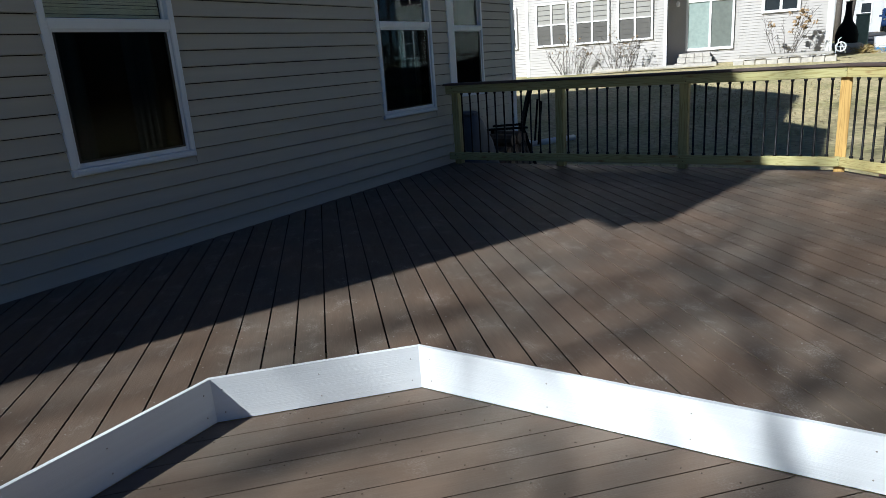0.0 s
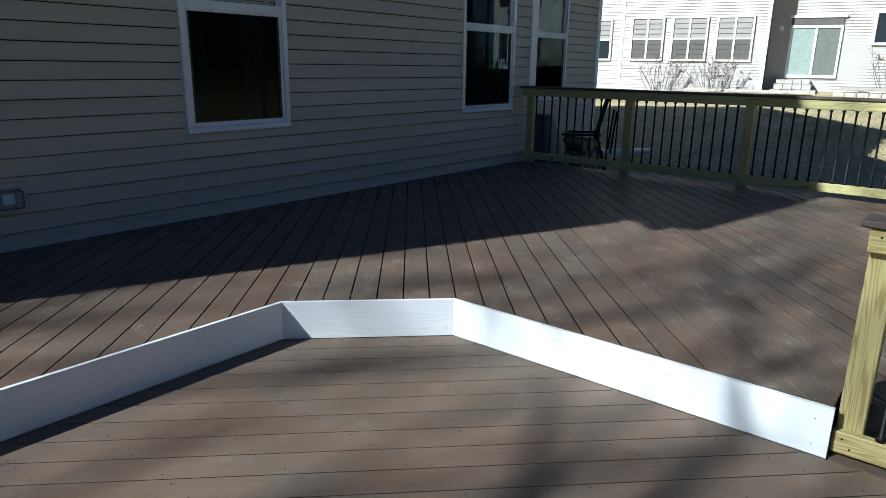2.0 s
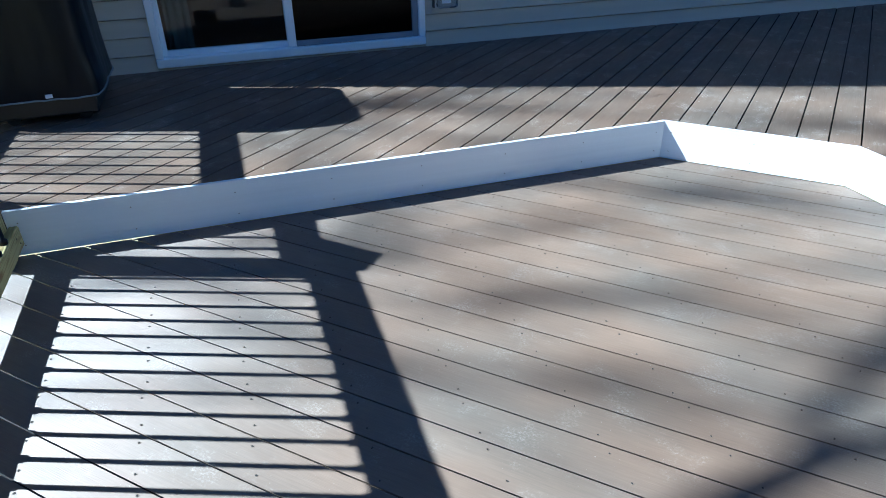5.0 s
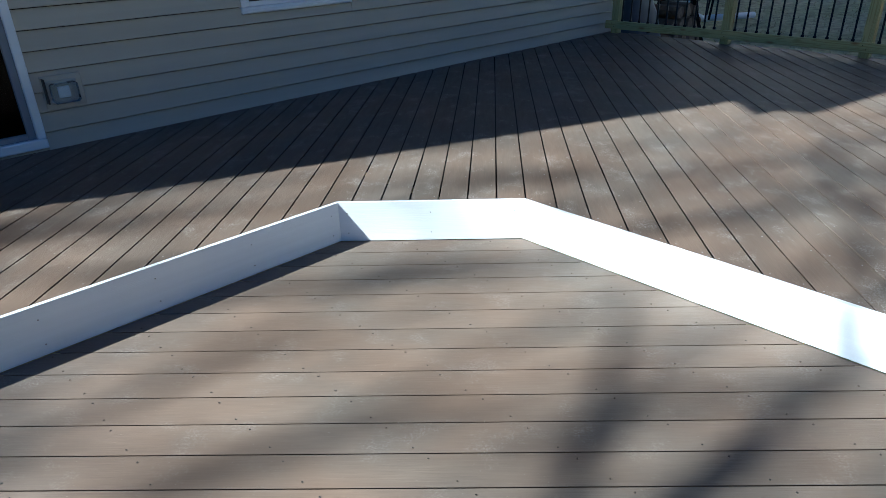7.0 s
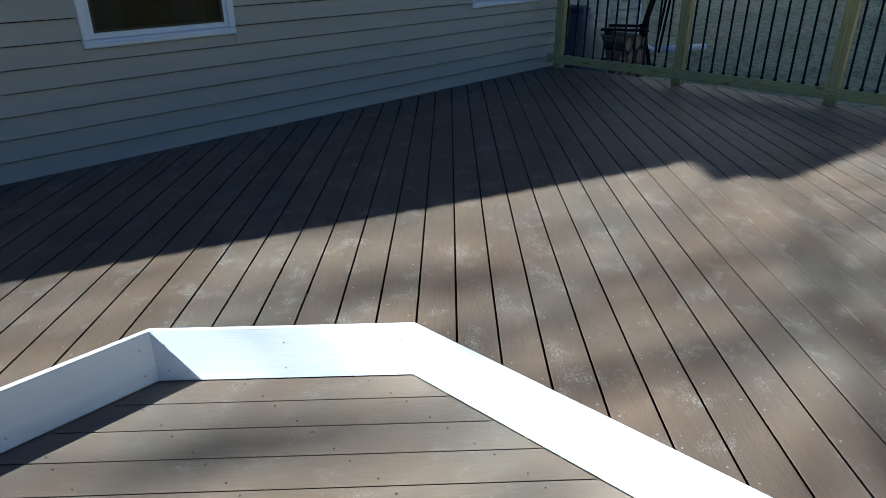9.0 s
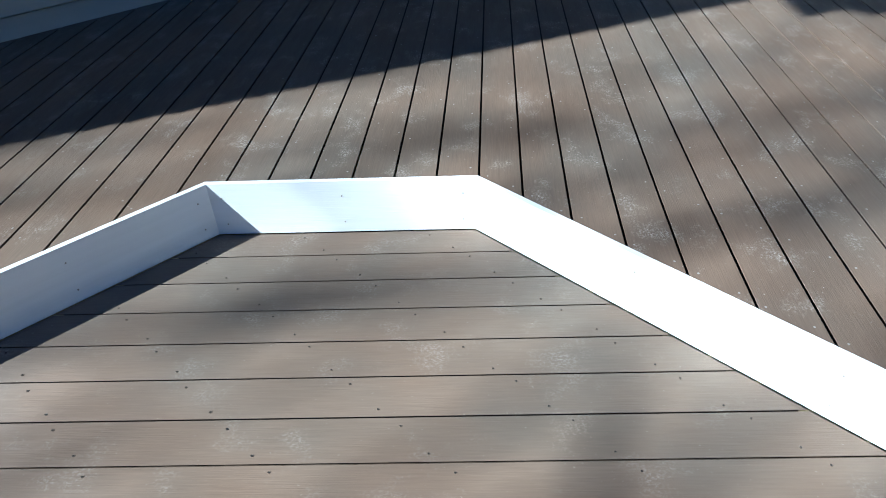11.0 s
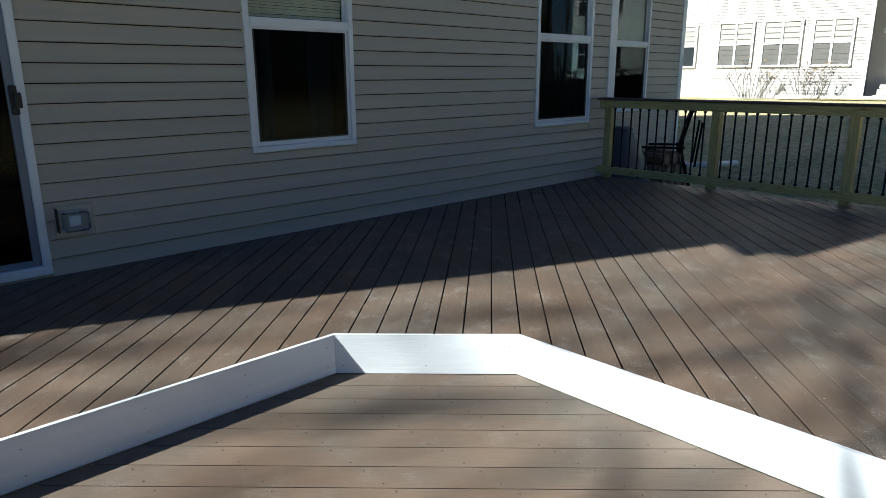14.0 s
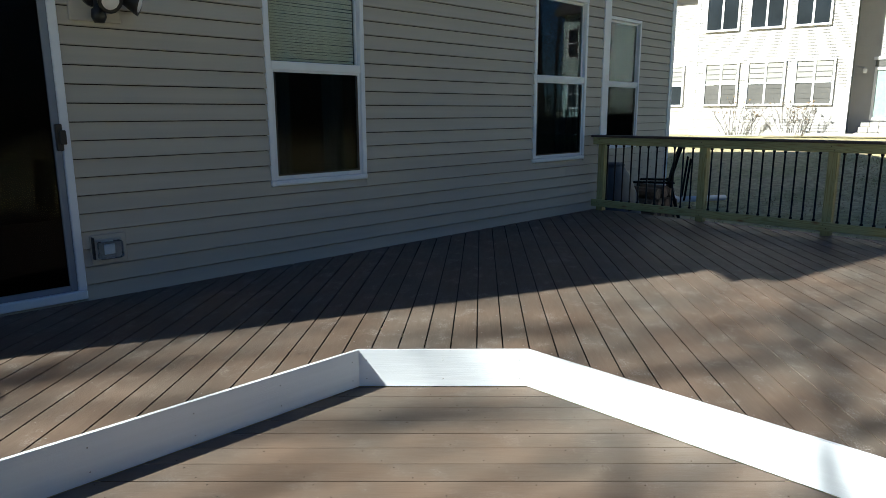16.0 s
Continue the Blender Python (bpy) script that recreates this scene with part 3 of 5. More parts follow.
tagged(part("screw_holes", holes, M_HOLE), "dark countersunk screw holes in the lower deck", "screw", kind="stuff")
tagged(part("screw_burrs", rims, M_DECK_LOW), "raised burrs round the screw holes", "screw", kind="stuff")


def risers():
    """White fascia boards that face the step."""
    g = thing("step_riser", (0, 0, 0), "white textured trim boards facing the step", "riser", kind="structure")
    t, z1 = 0.019, UP + 0.001
    A, B, C, D = (0, 0), (0.636, -0.636), (0.636, -2.43), (-3.13, 0)
    k = t * math.tan(radians(22.5))

    def one(p, q, dp, dq):
        """Face on p-q, body on the upper deck's side, mitred by dp and dq."""
        p, q = Vector((*p, 0.002)), Vector((*q, 0.002))
        d = (q - p).normalized()
        n = Vector((-d.y, d.x, 0)) * t
        L = (q - p).length
        bm = bmesh.new()
        prism(bm, [(0, 0, 0), (L, 0, 0), (L + dq, t, 0), (-dp, t, 0)], (0, 0, z1 - 0.002))
        part("riser_board", bm, M_WHITE, g, at=Matrix.Translation(p) @ pose(0, 0, 0, 0, 0, math.degrees(math.atan2(d.y, d.x))))

    one(D, A, 0, k)
    one(A, B, -k + 2 * k, k)
    one(B, C, k, 0)
    # nail heads
    bm = bmesh.new()
    for (p, q, n) in ((D, A, 8), (A, B, 3), (B, C, 4)):
        p, q = Vector((*p, 0)), Vector((*q, 0))
        d = (q - p).normalized()
        out = Vector((d.y, -d.x, 0))
        for i in range(n):
            for h in (0.045, 0.15):
                c = p.lerp(q, (i + 0.1) / (n - 0.8) if n > 1 else 0.5) + out * 0.001 + Vector((0, 0, h))
                tube(bm, c, c + out * 0.001, 0.003, 0.003, 6)
    part("nail_head", bm, M_SCREW, g)


risers()


def deck_railing(name, a, b, base, posts, label, group, lumber=None, odd=(), inner=1, height=0.96, low=0.055, bal=None, left_over=0.0, right_over=0.0):
    """Railing from a to b (2D). Posts at distances along it, outside the rails; round black balusters between the rails.
    inner: the side of the line that the rails' face looks to (+1 left of a-b)."""
    a, b = Vector((*a, base)), Vector((*b, base))
    d = b - a
    L = d.length
    m = Matrix.Translation(a) @ pose(0, 0, 0, 0, 0, math.degrees(math.atan2(d.y, d.x)))
    g = thing(name, m, label, "railing", group)
    top = height - 0.027
    wood = lumber or M_LUMBER
    s = inner
    yr = (-0.019, 0.019)
    part("top_rail", boxes((-left_over, L + right_over, *yr, top - 0.089, top), bevel=0.005), wood, g)
    part("bottom_rail", boxes((-left_over, L + right_over, *yr, low, low + 0.089), bevel=0.005), wood, g)
    y0, y1 = sorted((0.036 * s, -0.118 * s))
    part("cap", boxes((-left_over - 0.03, L + right_over + 0.03, y0, y1, top + 0.001, height), bevel=0.006), M_CAP, g, "brown composite cap board")
    py0, py1 = sorted((-0.02 * s, -0.109 * s))
    for i, p in enumerate(posts):
        part("post", boxes((0.0, top, py0, py1, -0.0445, 0.0445), bevel=0.004), M_LUMBER_O if i in odd else wood, g, at=pose(p, 0, 0, 0, -90, 0))
    bm = bmesh.new()
    for p in posts:
        for dx, z in ((-0.02, top - 0.066), (0.012, top - 0.03), (-0.015, low + 0.028), (0.014, low + 0.062)):
            tube(bm, (p + dx, 0.018 * s, z), (p + dx, 0.0205 * s, z), 0.0045, 0.0045, 8)
    if posts:
        part("rail_screws", bm, M_HOLE, g)["kind"] = "stuff"
    bm = bmesh.new()
    z0, z1 = low + 0.089, top - 0.089
    lathe(bm, ((0.016, z0), (0.016, z0 + 0.018), (0.0095, z0 + 0.022), (0.0095, z1 - 0.022), (0.016, z1 - 0.018), (0.016, z1)), sides=10)
    me = mesh_of("baluster", bm, M_BLACK, True)
    pitch = bal or 0.11
    edges = sorted([0.0] + list(posts) + [L])
    for p, q in zip(edges, edges[1:]):
        if q - p < 0.2:
            continue
        n = max(1, round((q - p) / pitch) - 1)
        step = (q - p) / (n + 1)
        for i in range(n):
            part("baluster", me, M_BLACK, g, at=pose(p + step * (i + 1), 0, 0))
    return g


GR = "railings round the decks"
far = deck_railing("deck_railing", (5.38, -2.08), (5.38, 2.05), UP, (0.0, 1.383, 2.704, 4.03), "green-yellow treated pine railing with black round balusters and brown cap", GR, M_LUMBER_G, (0,))
deck_railing("deck_railing", (4.9, -2.56), (5.37, -2.09), UP, (), "short corner length of treated pine railing", GR, M_LUMBER)
deck_railing("deck_railing", (2.06, -2.56), (4.89, -2.56), UP, (0.0, 1.4, 2.83), "treated pine railing with brown cap along the lawn", GR, M_LUMBER)
deck_railing("deck_railing", (0.69, -4.9), (0.69, -2.43), 0.0, (0.06, 1.2, 2.42), "pale treated pine railing beside the stairs", GR, M_LUMBER, height=0.915, low=0.02, bal=0.101)
deck_railing("deck_railing", (-3.1, -0.02), (-3.1, -5.0), 0.0, (0.06, 1.648, 3.3, 4.9), "treated pine railing of the lower deck", GR, M_LUMBER, height=0.957, low=0.06, bal=0.1)
deck_railing("deck_railing", (-3.47, 2.04), (-3.47, 0.06), UP, (0.06, 1.93), "treated pine railing behind the grill", GR, M_LUMBER, height=0.965)
deck_railing("deck_railing", (-3.43, 0.269), (-3.241, 0.08), UP, (), "short return of treated pine railing at the step", GR, M_LUMBER, height=0.954)
deck_railing("deck_railing", (-3.04, -5.02), (0.6, -5.02), 0.0, (1.2, 2.4), "treated pine railing at the lower deck's end", GR, M_LUMBER, height=0.93)


def stairs():
    g = thing("deck_stairs", (0.8, -2.6, UP), "brown composite deck stairs going down to the lawn", "stairs", kind="structure")
    n, rise, run = 4, 0.19, 0.29
    for i in range(n):
        z = -(i + 1) * rise
        for j in range(2):
            y1 = -i * run - 0.01 - j * 0.145
            part("tread", boxes((0.0, 1.28, y1 - 0.139, y1, z - 0.025, z), bevel=0.003), M_DECK, g)
    for x in (0.0, 1.24):
        bm = bmesh.new()
        pts = [(x, 0, -0.02)]
        for i in range(n):
            pts += [(x, -i * run, -(i + 1) * rise - 0.026), (x, -(i + 1) * run, -(i + 1) * rise - 0.026)]
        pts += [(x, -n * run, -n * rise - 0.06), (x, 0, -0.42)]
        prism(bm, pts, (0.038, 0, 0))
        part("stringer", bm, M_LUMBER_G, g)
    for i in range(n):
        part("riser", boxes((0.04, 1.24, -i * run - 0.006, -i * run + 0.008, -(i + 1) * rise - 0.0, -i * rise - 0.026)), M_CAP, g)


stairs()


def stair_rail():
    """Sloping rail down the stairs, with a grab rail on brackets."""
    g = thing("stair_railing", (2.06, -2.56, UP), "sloping treated pine stair railing with a grab rail", "railing", GR)
    ang = -math.degrees(math.atan2(0.19, 0.29))
    L = 1.6
    tilt = pose(0, 0, 0, 0, 0, -90) @ pose(0, 0, 0, 0, -ang, 0)
    dz = 0.0
    for nm, z0, z1, y0, y1, mt in (("top_rail", 0.80, 0.925, -0.019, 0.019, M_LUMBER), ("bottom_rail", 0.02, 0.11, -0.019, 0.019, M_LUMBER_G), ("cap", 0.926, 0.952, -0.06, 0.09, M_CAP)):
        part(nm, boxes((0, L, y0, y1, 0, z1 - z0), bevel=0.004), mt, g, at=pose(0, 0, z0) @ tilt)
    part("grab_rail", boxes((0.18, L, -0.0, 0.06, 0, 0.038), bevel=0.008), M_LUMBER, g, at=pose(-0.11, 0, 0.865) @ tilt)
    bm = bmesh.new()
    lathe(bm, ((0.012, 0), (0.024, 0.004), (0.024, 0.012), (0.01, 0.02), (0.01, 0.05), (0.02, 0.055)), sides=12)
    part("bracket", bm, material("steel_bracket", (0.5, 0.5, 0.5), 0.3, 1.0), g, at=pose(-0.02, -0.28, 0.72, 0, -90, 0))
    bm = bmesh.new()
    lathe(bm, ((0.016, 0), (0.016, 0.018), (0.0095, 0.022), (0.0095, 0.66), (0.016, 0.664), (0.016, 0.72)), sides=10)
    me = mesh_of("baluster", bm, M_BLACK, True)
    for i in range(12):
        y = -0.16 - i * 0.11
        part("baluster", me, M_BLACK, g, at=pose(0, y, 0.11 + y * 0.19 / 0.29))
    part("post", boxes((-0.045, 0.045, -1.42, -1.33, -0.8, 0.02), bevel=0.004), M_LUMBER, g)


stair_rail()

# ---- things on the house and the deck ----


def grill():
    g = thing("grill", (-3.12, 1.43, UP), "gas grill under a wrinkled black cover", "grill")
    # height, half width, half depth, lean of the ring
    prof = ((0.15, 0.299, 0.36, 0.0), (0.2, 0.302, 0.362, 0.0), (0.35, 0.289, 0.352, 0.0), (0.55, 0.284, 0.348, 0.0), (0.75, 0.289, 0.35, 0.0), (0.9, 0.294, 0.352, 0.0), (0.97, 0.292, 0.35, 0.0), (1.01, 0.284, 0.342, -0.004), (1.035, 0.262, 0.328, -0.022), (1.065, 0.222, 0.312, -0.05), (1.09, 0.172, 0.285, -0.085), (1.108, 0.115, 0.245, -0.12), (1.115, 0.05, 0.18, -0.14))
    n = 72

    def ring_at(h, hx, hy, cx):
        ring = []
        for i in range(n):
            a = 2 * math.pi * i / n
            c, s = math.cos(a), math.sin(a)
            r = (abs(c) ** 7 + abs(s) ** 7) ** (-1 / 7)
            corner = max(0.0, r - 1.12) * 3
            w = 0.012 * noise.noise(Vector((c * 4, s * 4, h * 2.5))) + (0.006 + 0.018 * corner) * noise.noise(Vector((c * 9, s * 9, h * 11)))
            ring.append(Vector(((hx + w) * r * c + cx, (hy + w) * r * s, h + 0.006 * noise.noise(Vector((c * 3, s * 3, 7))))))
        return ring

    bm = bmesh.new()
    rings = [[bm.verts.new(p) for p in ring_at(*row)] for row in prof]
    for p, q in zip(rings, rings[1:]):
        for i in range(n):
            bm.faces.new((p[i], p[(i + 1) % n], q[(i + 1) % n], q[i]))
    bm.faces.new(rings[-1])
    bmesh.ops.subdivide_edges(bm, edges=[e for e in bm.edges if abs(e.verts[0].co.z - e.verts[1].co.z) > 0.09], cuts=2)
    cover = part("cover", bm, M_COVER, g, "wrinkled black vinyl cover", smooth=True)

    def piping(name, pts, r, closed):
        bm = bmesh.new()
        for p, q in zip(pts, pts[1:] + (pts[:1] if closed else [])):
            tube(bm, p, q, r, r, 5, False)
        part(name, bm, M_SEAM, cover, "pale piped edge")

    piping("hem", ring_at(0.148, 0.301, 0.362, 0.0), 0.005, True)
    piping("seam", [p + Vector((0, 0, 0.003)) for p in ring_at(1.012, 0.284, 0.344, -0.003)][36:72], 0.0035, False)
    part("cart", boxes((-0.26, 0.26, -0.32, 0.32, 0.045, 0.24), bevel=0.01), M_PLASTIC, g)
    for x in (-0.18, 0.18):
        for y in (-0.25, 0.25):
            bm = bmesh.new()
            lathe(bm, ((0.02, -0.015), (0.035, -0.012), (0.035, 0.012), (0.02, 0.015)), sides=12)
            part("caster", bm, M_PLASTIC, g, at=pose(x, y, 0.035, 90, 0, 0))
    part("tag", boxes((0.03, 0.065, -0.372, -0.368, 0.16, 0.18)), M_TRIM, g, "small white tag")


grill()


def floodlight():
    g = thing("floodlight", pose(-0.45, WALL_Y - 0.02, 2.16) @ Matrix.Scale(1.35, 4), "black twin floodlight with a round sensor on a white block", "outdoor light")
    part("mounting_block", boxes((-0.13, 0.1, -0.012, 0.012, -0.1, 0.12), bevel=0.004), M_SIDING, g)
    bm = bmesh.new()
    lathe(bm, ((0.055, 0), (0.055, 0.02), (0.04, 0.035)), sides=18)
    part("base_plate", bm, M_PLASTIC, g, at=pose(-0.02, -0.012, 0.02, 90, 0, 0))
    for x, rz, rx in ((-0.035, 12, 68), (0.11, 62, 72)):
        bm = bmesh.new()
        lathe(bm, ((0.02, 0), (0.026, 0.03), (0.032, 0.06), (0.058, 0.12), (0.06, 0.13), (0.052, 0.128)), sides=18)
        h = part("lamp_head", bm, M_PLASTIC, g, smooth=True, at=pose(x * 0.5, -0.045, 0.03, 0, 0, rz) @ pose(0, 0, 0, 90 + (90 - rx), 0, 0))
        bm = bmesh.new()
        lathe(bm, ((0.051, 0.12), (0.04, 0.131), (0.015, 0.136)), sides=18)
        part("lens", bm, M_NTRIM, h, "frosted bulb lens", smooth=True)
    bm = bmesh.new()
    lathe(bm, ((0.018, 0.06), (0.018, 0.03), (0.03, 0.02), (0.034, -0.015), (0.022, -0.04)), sides=14)
    part("sensor", bm, M_PLASTIC, g, smooth=True, at=pose(-0.02, -0.07, -0.07))


floodlight()


def outlet():
    g = thing("outdoor_outlet", (-0.53, WALL_Y - 0.012, 0.545), "outdoor electrical outlet under a clear bubble cover", "outlet")
    part("mounting_block", boxes((-0.115, 0.115, -0.01, 0.012, -0.1, 0.1), bevel=0.003), M_SIDING, g)
    part("cover_plate", boxes((-0.1, 0.08, -0.03, -0.011, -0.07, 0.07), bevel=0.006), material("grey_plastic", (0.46, 0.44, 0.4), 0.4), g)
    c = part("bubble_cover", boxes((-0.085, 0.07, -0.095, -0.031, -0.06, 0.06), bevel=0.012), glass_material("clear_bubble_plastic", (0.8, 0.86, 0.9), 1.45), g, "smoky clear plastic bubble")
    c.visible_shadow = False
    part("socket", boxes((-0.04, 0.03, -0.04, -0.031, -0.035, 0.035), bevel=0.004), M_TRIM, g)
    part("hinge", boxes((-0.11, -0.1, -0.05, -0.012, -0.06, 0.09), bevel=0.002), M_PLASTIC, g)


outlet()


def pendant():
    g = thing("pendant_lamp", (-1.75, 4.3, 2.61), "cluster of warm glowing filament bulbs", "lamp")
    glow = glow_material("warm_filament", (1.0, 0.4, 0.08), 3.5)
    bm = bmesh.new()
    lathe(bm, ((0.06, 0), (0.06, -0.02), (0.01, -0.03)), sides=14)
    part("canopy", bm, M_PLASTIC, g)
    for x, y, z in ((-0.1, 0, -0.3), (-0.02, 0.05, -0.24), (-0.08, 0.1, -0.4), (0.06, -0.04, -0.42)):
        bm = bmesh.new()
        tube(bm, (x * 0.3, y * 0.3, -0.02), (x, y, z), 0.004, 0.004)
        part("cord", bm, M_PLASTIC, g)
        bm = bmesh.new()
        lathe(bm, ((0.008, 0), (0.016, -0.02), (0.018, -0.05), (0.008, -0.07)), sides=12)
        part("bulb", bm, glow, g, at=pose(x, y, z), smooth=True)


pendant()

# ---- beyond the deck: things beside the set-back wall ----
M_BIN = material("blue_grey_plastic", (0.055, 0.075, 0.115), 0.5, vary=0.12, scale=6)
M_LOG = material("split_log", (0.14, 0.095, 0.06), 0.9, vary=0.35, scale=14, bump=0.6)
M_LOGEND = material("log_end", (0.3, 0.21, 0.13), 0.9, vary=0.3, scale=25)
M_PIPE = material("white_pipe", (0.7, 0.72, 0.75), 0.4, vary=0.06)
M_RED = material("red_plastic", (0.2, 0.022, 0.03), 0.45, vary=0.12, scale=5)
M_YELLOW = material("yellow_plastic", (0.75, 0.5, 0.02), 0.4, vary=0.06)
M_BLUE = material("blue_plastic", (0.03, 0.25, 0.6), 0.4, vary=0.06)
M_ASPHALT = material("asphalt", (0.055, 0.055, 0.058), 0.9, vary=0.15, scale=20)
M_CONCRETE = material("concrete", (0.42, 0.4, 0.37), 0.85, vary=0.12, scale=5)
M_CAR = material("blue_car_paint", (0.02, 0.045, 0.13), 0.25, vary=0.03, spec=0.6)
M_CARGLASS = material("dark_car_glass", (0.015, 0.018, 0.02), 0.08, vary=0.05)
M_TYRE = material("tyre_rubber", (0.015, 0.015, 0.015), 0.8, vary=0.1)
M_CHROME = material("bright_metal", (0.7, 0.7, 0.72), 0.25, 1.0, vary=0.05)
M_IRON = material("black_iron", (0.005, 0.005, 0.006), 0.8, spec=0.15, vary=0.2)
M_STRAW = material("dry_straw", (0.45, 0.35, 0.15), 0.95, vary=0.3, scale=20)
M_FENCE = material("black_fence_panel", (0.006, 0.009, 0.014), 0.7, spec=0.15, vary=0.2, scale=6)
M_TEAL = material("pale_teal_siding", (0.5, 0.6, 0.58), 0.55, vary=0.03)
M_FARWHITE = material("white_house_siding", (0.52, 0.52, 0.515), 0.6, vary=0.03)
M_GREENBOX = material("grey_green_steel", (0.22, 0.29, 0.27), 0.5, vary=0.1)


def gz(x, y):
    return ground_z(x, y)


def blob(bm, rows, n=18, power=3.0, wob=0.0):
    """A rounded body: (z, half x, half y, x, y) rings of a soft rectangle."""
    rings = []
    for z, hx, hy, cx, cy in rows:
        ring = []
        for i in range(n):
            a = 2 * math.pi * i / n
            c, s = math.cos(a), math.sin(a)
            r = (abs(c) ** power + abs(s) ** power) ** (-1 / power)
            w = 1 + wob * noise.noise(Vector((c * 2, s * 2, z * 4)))
            ring.append(bm.verts.new((cx + hx * r * c * w, cy + hy * r * s * w, z)))
        rings.append(ring)
    for p, q in zip(rings, rings[1:]):
        for i in range(n):
            bm.faces.new((p[i], p[(i + 1) % n], q[(i + 1) % n], q[i]))
    bm.faces.new(rings[0][::-1]), bm.faces.new(rings[-1])
    return bm


def storage_bin():
    z = gz(6.45, 2.4)
    g = thing("storage_bin", (6.5, 2.4, z), "blue-grey plastic bin with sloping front beside the wall", "bin")
    bm = blob(bmesh.new(), ((0, 0.42, 0.28, 0.05, 0), (0.25, 0.42, 0.28, 0.05, 0), (0.6, 0.33, 0.26, -0.02, 0), (0.9, 0.18, 0.24, -0.13, 0), (1.0, 0.1, 0.2, -0.16, 0)), power=5)
    part("body", bm, M_BIN, g, smooth=True)
    part("lid", blob(bmesh.new(), ((1.0, 0.12, 0.21, -0.16, 0), (1.03, 0.12, 0.21, -0.16, 0), (1.05, 0.08, 0.17, -0.16, 0)), power=5), M_BIN, g)
    for x in (-0.05, 0.2):
        part("vent", boxes((x, x + 0.08, -0.285, -0.275, 0.36, 0.44), bevel=0.004), M_IRON, g, "dark square vent")


storage_bin()


def log_pile():
    z = gz(7.5, 2.4)
    g = thing("log_pile", (7.55, 2.42, z), "small pile of weathered split logs", "firewood")
    for i, (x, h, r) in enumerate(((-0.42, 0.1, 0.1), (-0.2, 0.11, 0.11), (0.03, 0.1, 0.1), (0.25, 0.11, 0.11), (0.46, 0.09, 0.09), (-0.3, 0.29, 0.1), (-0.08, 0.3, 0.1), (0.15, 0.29, 0.1), (0.36, 0.28, 0.09), (-0.18, 0.47, 0.09), (0.05, 0.48, 0.1), (0.26, 0.46, 0.08))):
        bm = bmesh.new()
        tube(bm, (x, -0.26, h), (x + 0.02, 0.2, h + 0.01), r, r * 0.94, 9)
        lg = part("log", bm, M_LOG, g)
        bm = bmesh.new()
        tube(bm, (x, -0.262, h), (x, -0.258, h), r * 0.86, r * 0.86, 9)
        part("cut_end", bm, M_LOGEND, lg)


log_pile()


def folded_chair():
    z = gz(8.1, 2.35)
    g = thing("patio_chair", (8.0, 2.35, z, 0, 0, -60), "dark weathered patio chair beside the wall", "chair")
    for y in (-0.2, -0.1, 0.0, 0.1, 0.2):
        bm = bmesh.new()
        for (xa, za), (xb, zb) in zip(((-0.02, 0.34), (0.05, 0.7), (0.12, 1.0)), ((0.05, 0.7), (0.12, 1.0), (0.17, 1.16))):
            prism(bm, [(xa, y - 0.035, za), (xa + 0.035, y - 0.035, za), (xb + 0.035, y - 0.035, zb), (xb, y - 0.035, zb)], (0, 0.07, 0))
        part("back_slat", bm, M_IRON, g)
    part("top_bar", boxes((0.14, 0.2, -0.25, 0.25, 1.12, 1.19), bevel=0.012), M_IRON, g)
    for y in (-0.28, 0.25):
        for x0, x1, h in ((-0.48, -0.44, 0.56), (0.2, 0.02, 0.6)):
            bm = bmesh.new()
            prism(bm, [(x0 - 0.025, y, 0.0), (x0 + 0.025, y, 0.0), (x1 + 0.025, y, h), (x1 - 0.025, y, h)], (0, 0.035, 0))
            part("leg", bm, M_IRON, g)
        bm = bmesh.new()
        prism(bm, [(0.24, y, 0.3), (0.27, y, 0.3), (0.33, y, 0.95), (0.3, y, 0.96)], (0, 0.03, 0))
        part("back_post", bm, M_IRON, g)
        part("armrest", boxes((-0.52, 0.1, y - 0.03, y + 0.06, 0.56, 0.59), bevel=0.006), M_IRON, g)
    for i in range(5):
        part("seat_slat", boxes((-0.5 + i * 0.1, -0.42 + i * 0.1, -0.24, 0.25, 0.38 - i * 0.012, 0.405 - i * 0.012), bevel=0.004), M_IRON, g)


folded_chair()
bm = bmesh.new()
tube(bm, (8.2, 2.5, gz(8.2, 2) + 0.35), (8.55, 2.42, gz(8.5, 2) + 0.2), 0.05, 0.05, 12)
tube(bm, (8.55, 2.42, gz(8.5, 2) + 0.2), (9.9, 2.2, gz(9.9, 2) + 0.06), 0.05, 0.05, 12)
tagged(part("drain_pipe", bm, M_PIPE, smooth=True), "white plastic drain pipe lying on the lawn", "pipe")

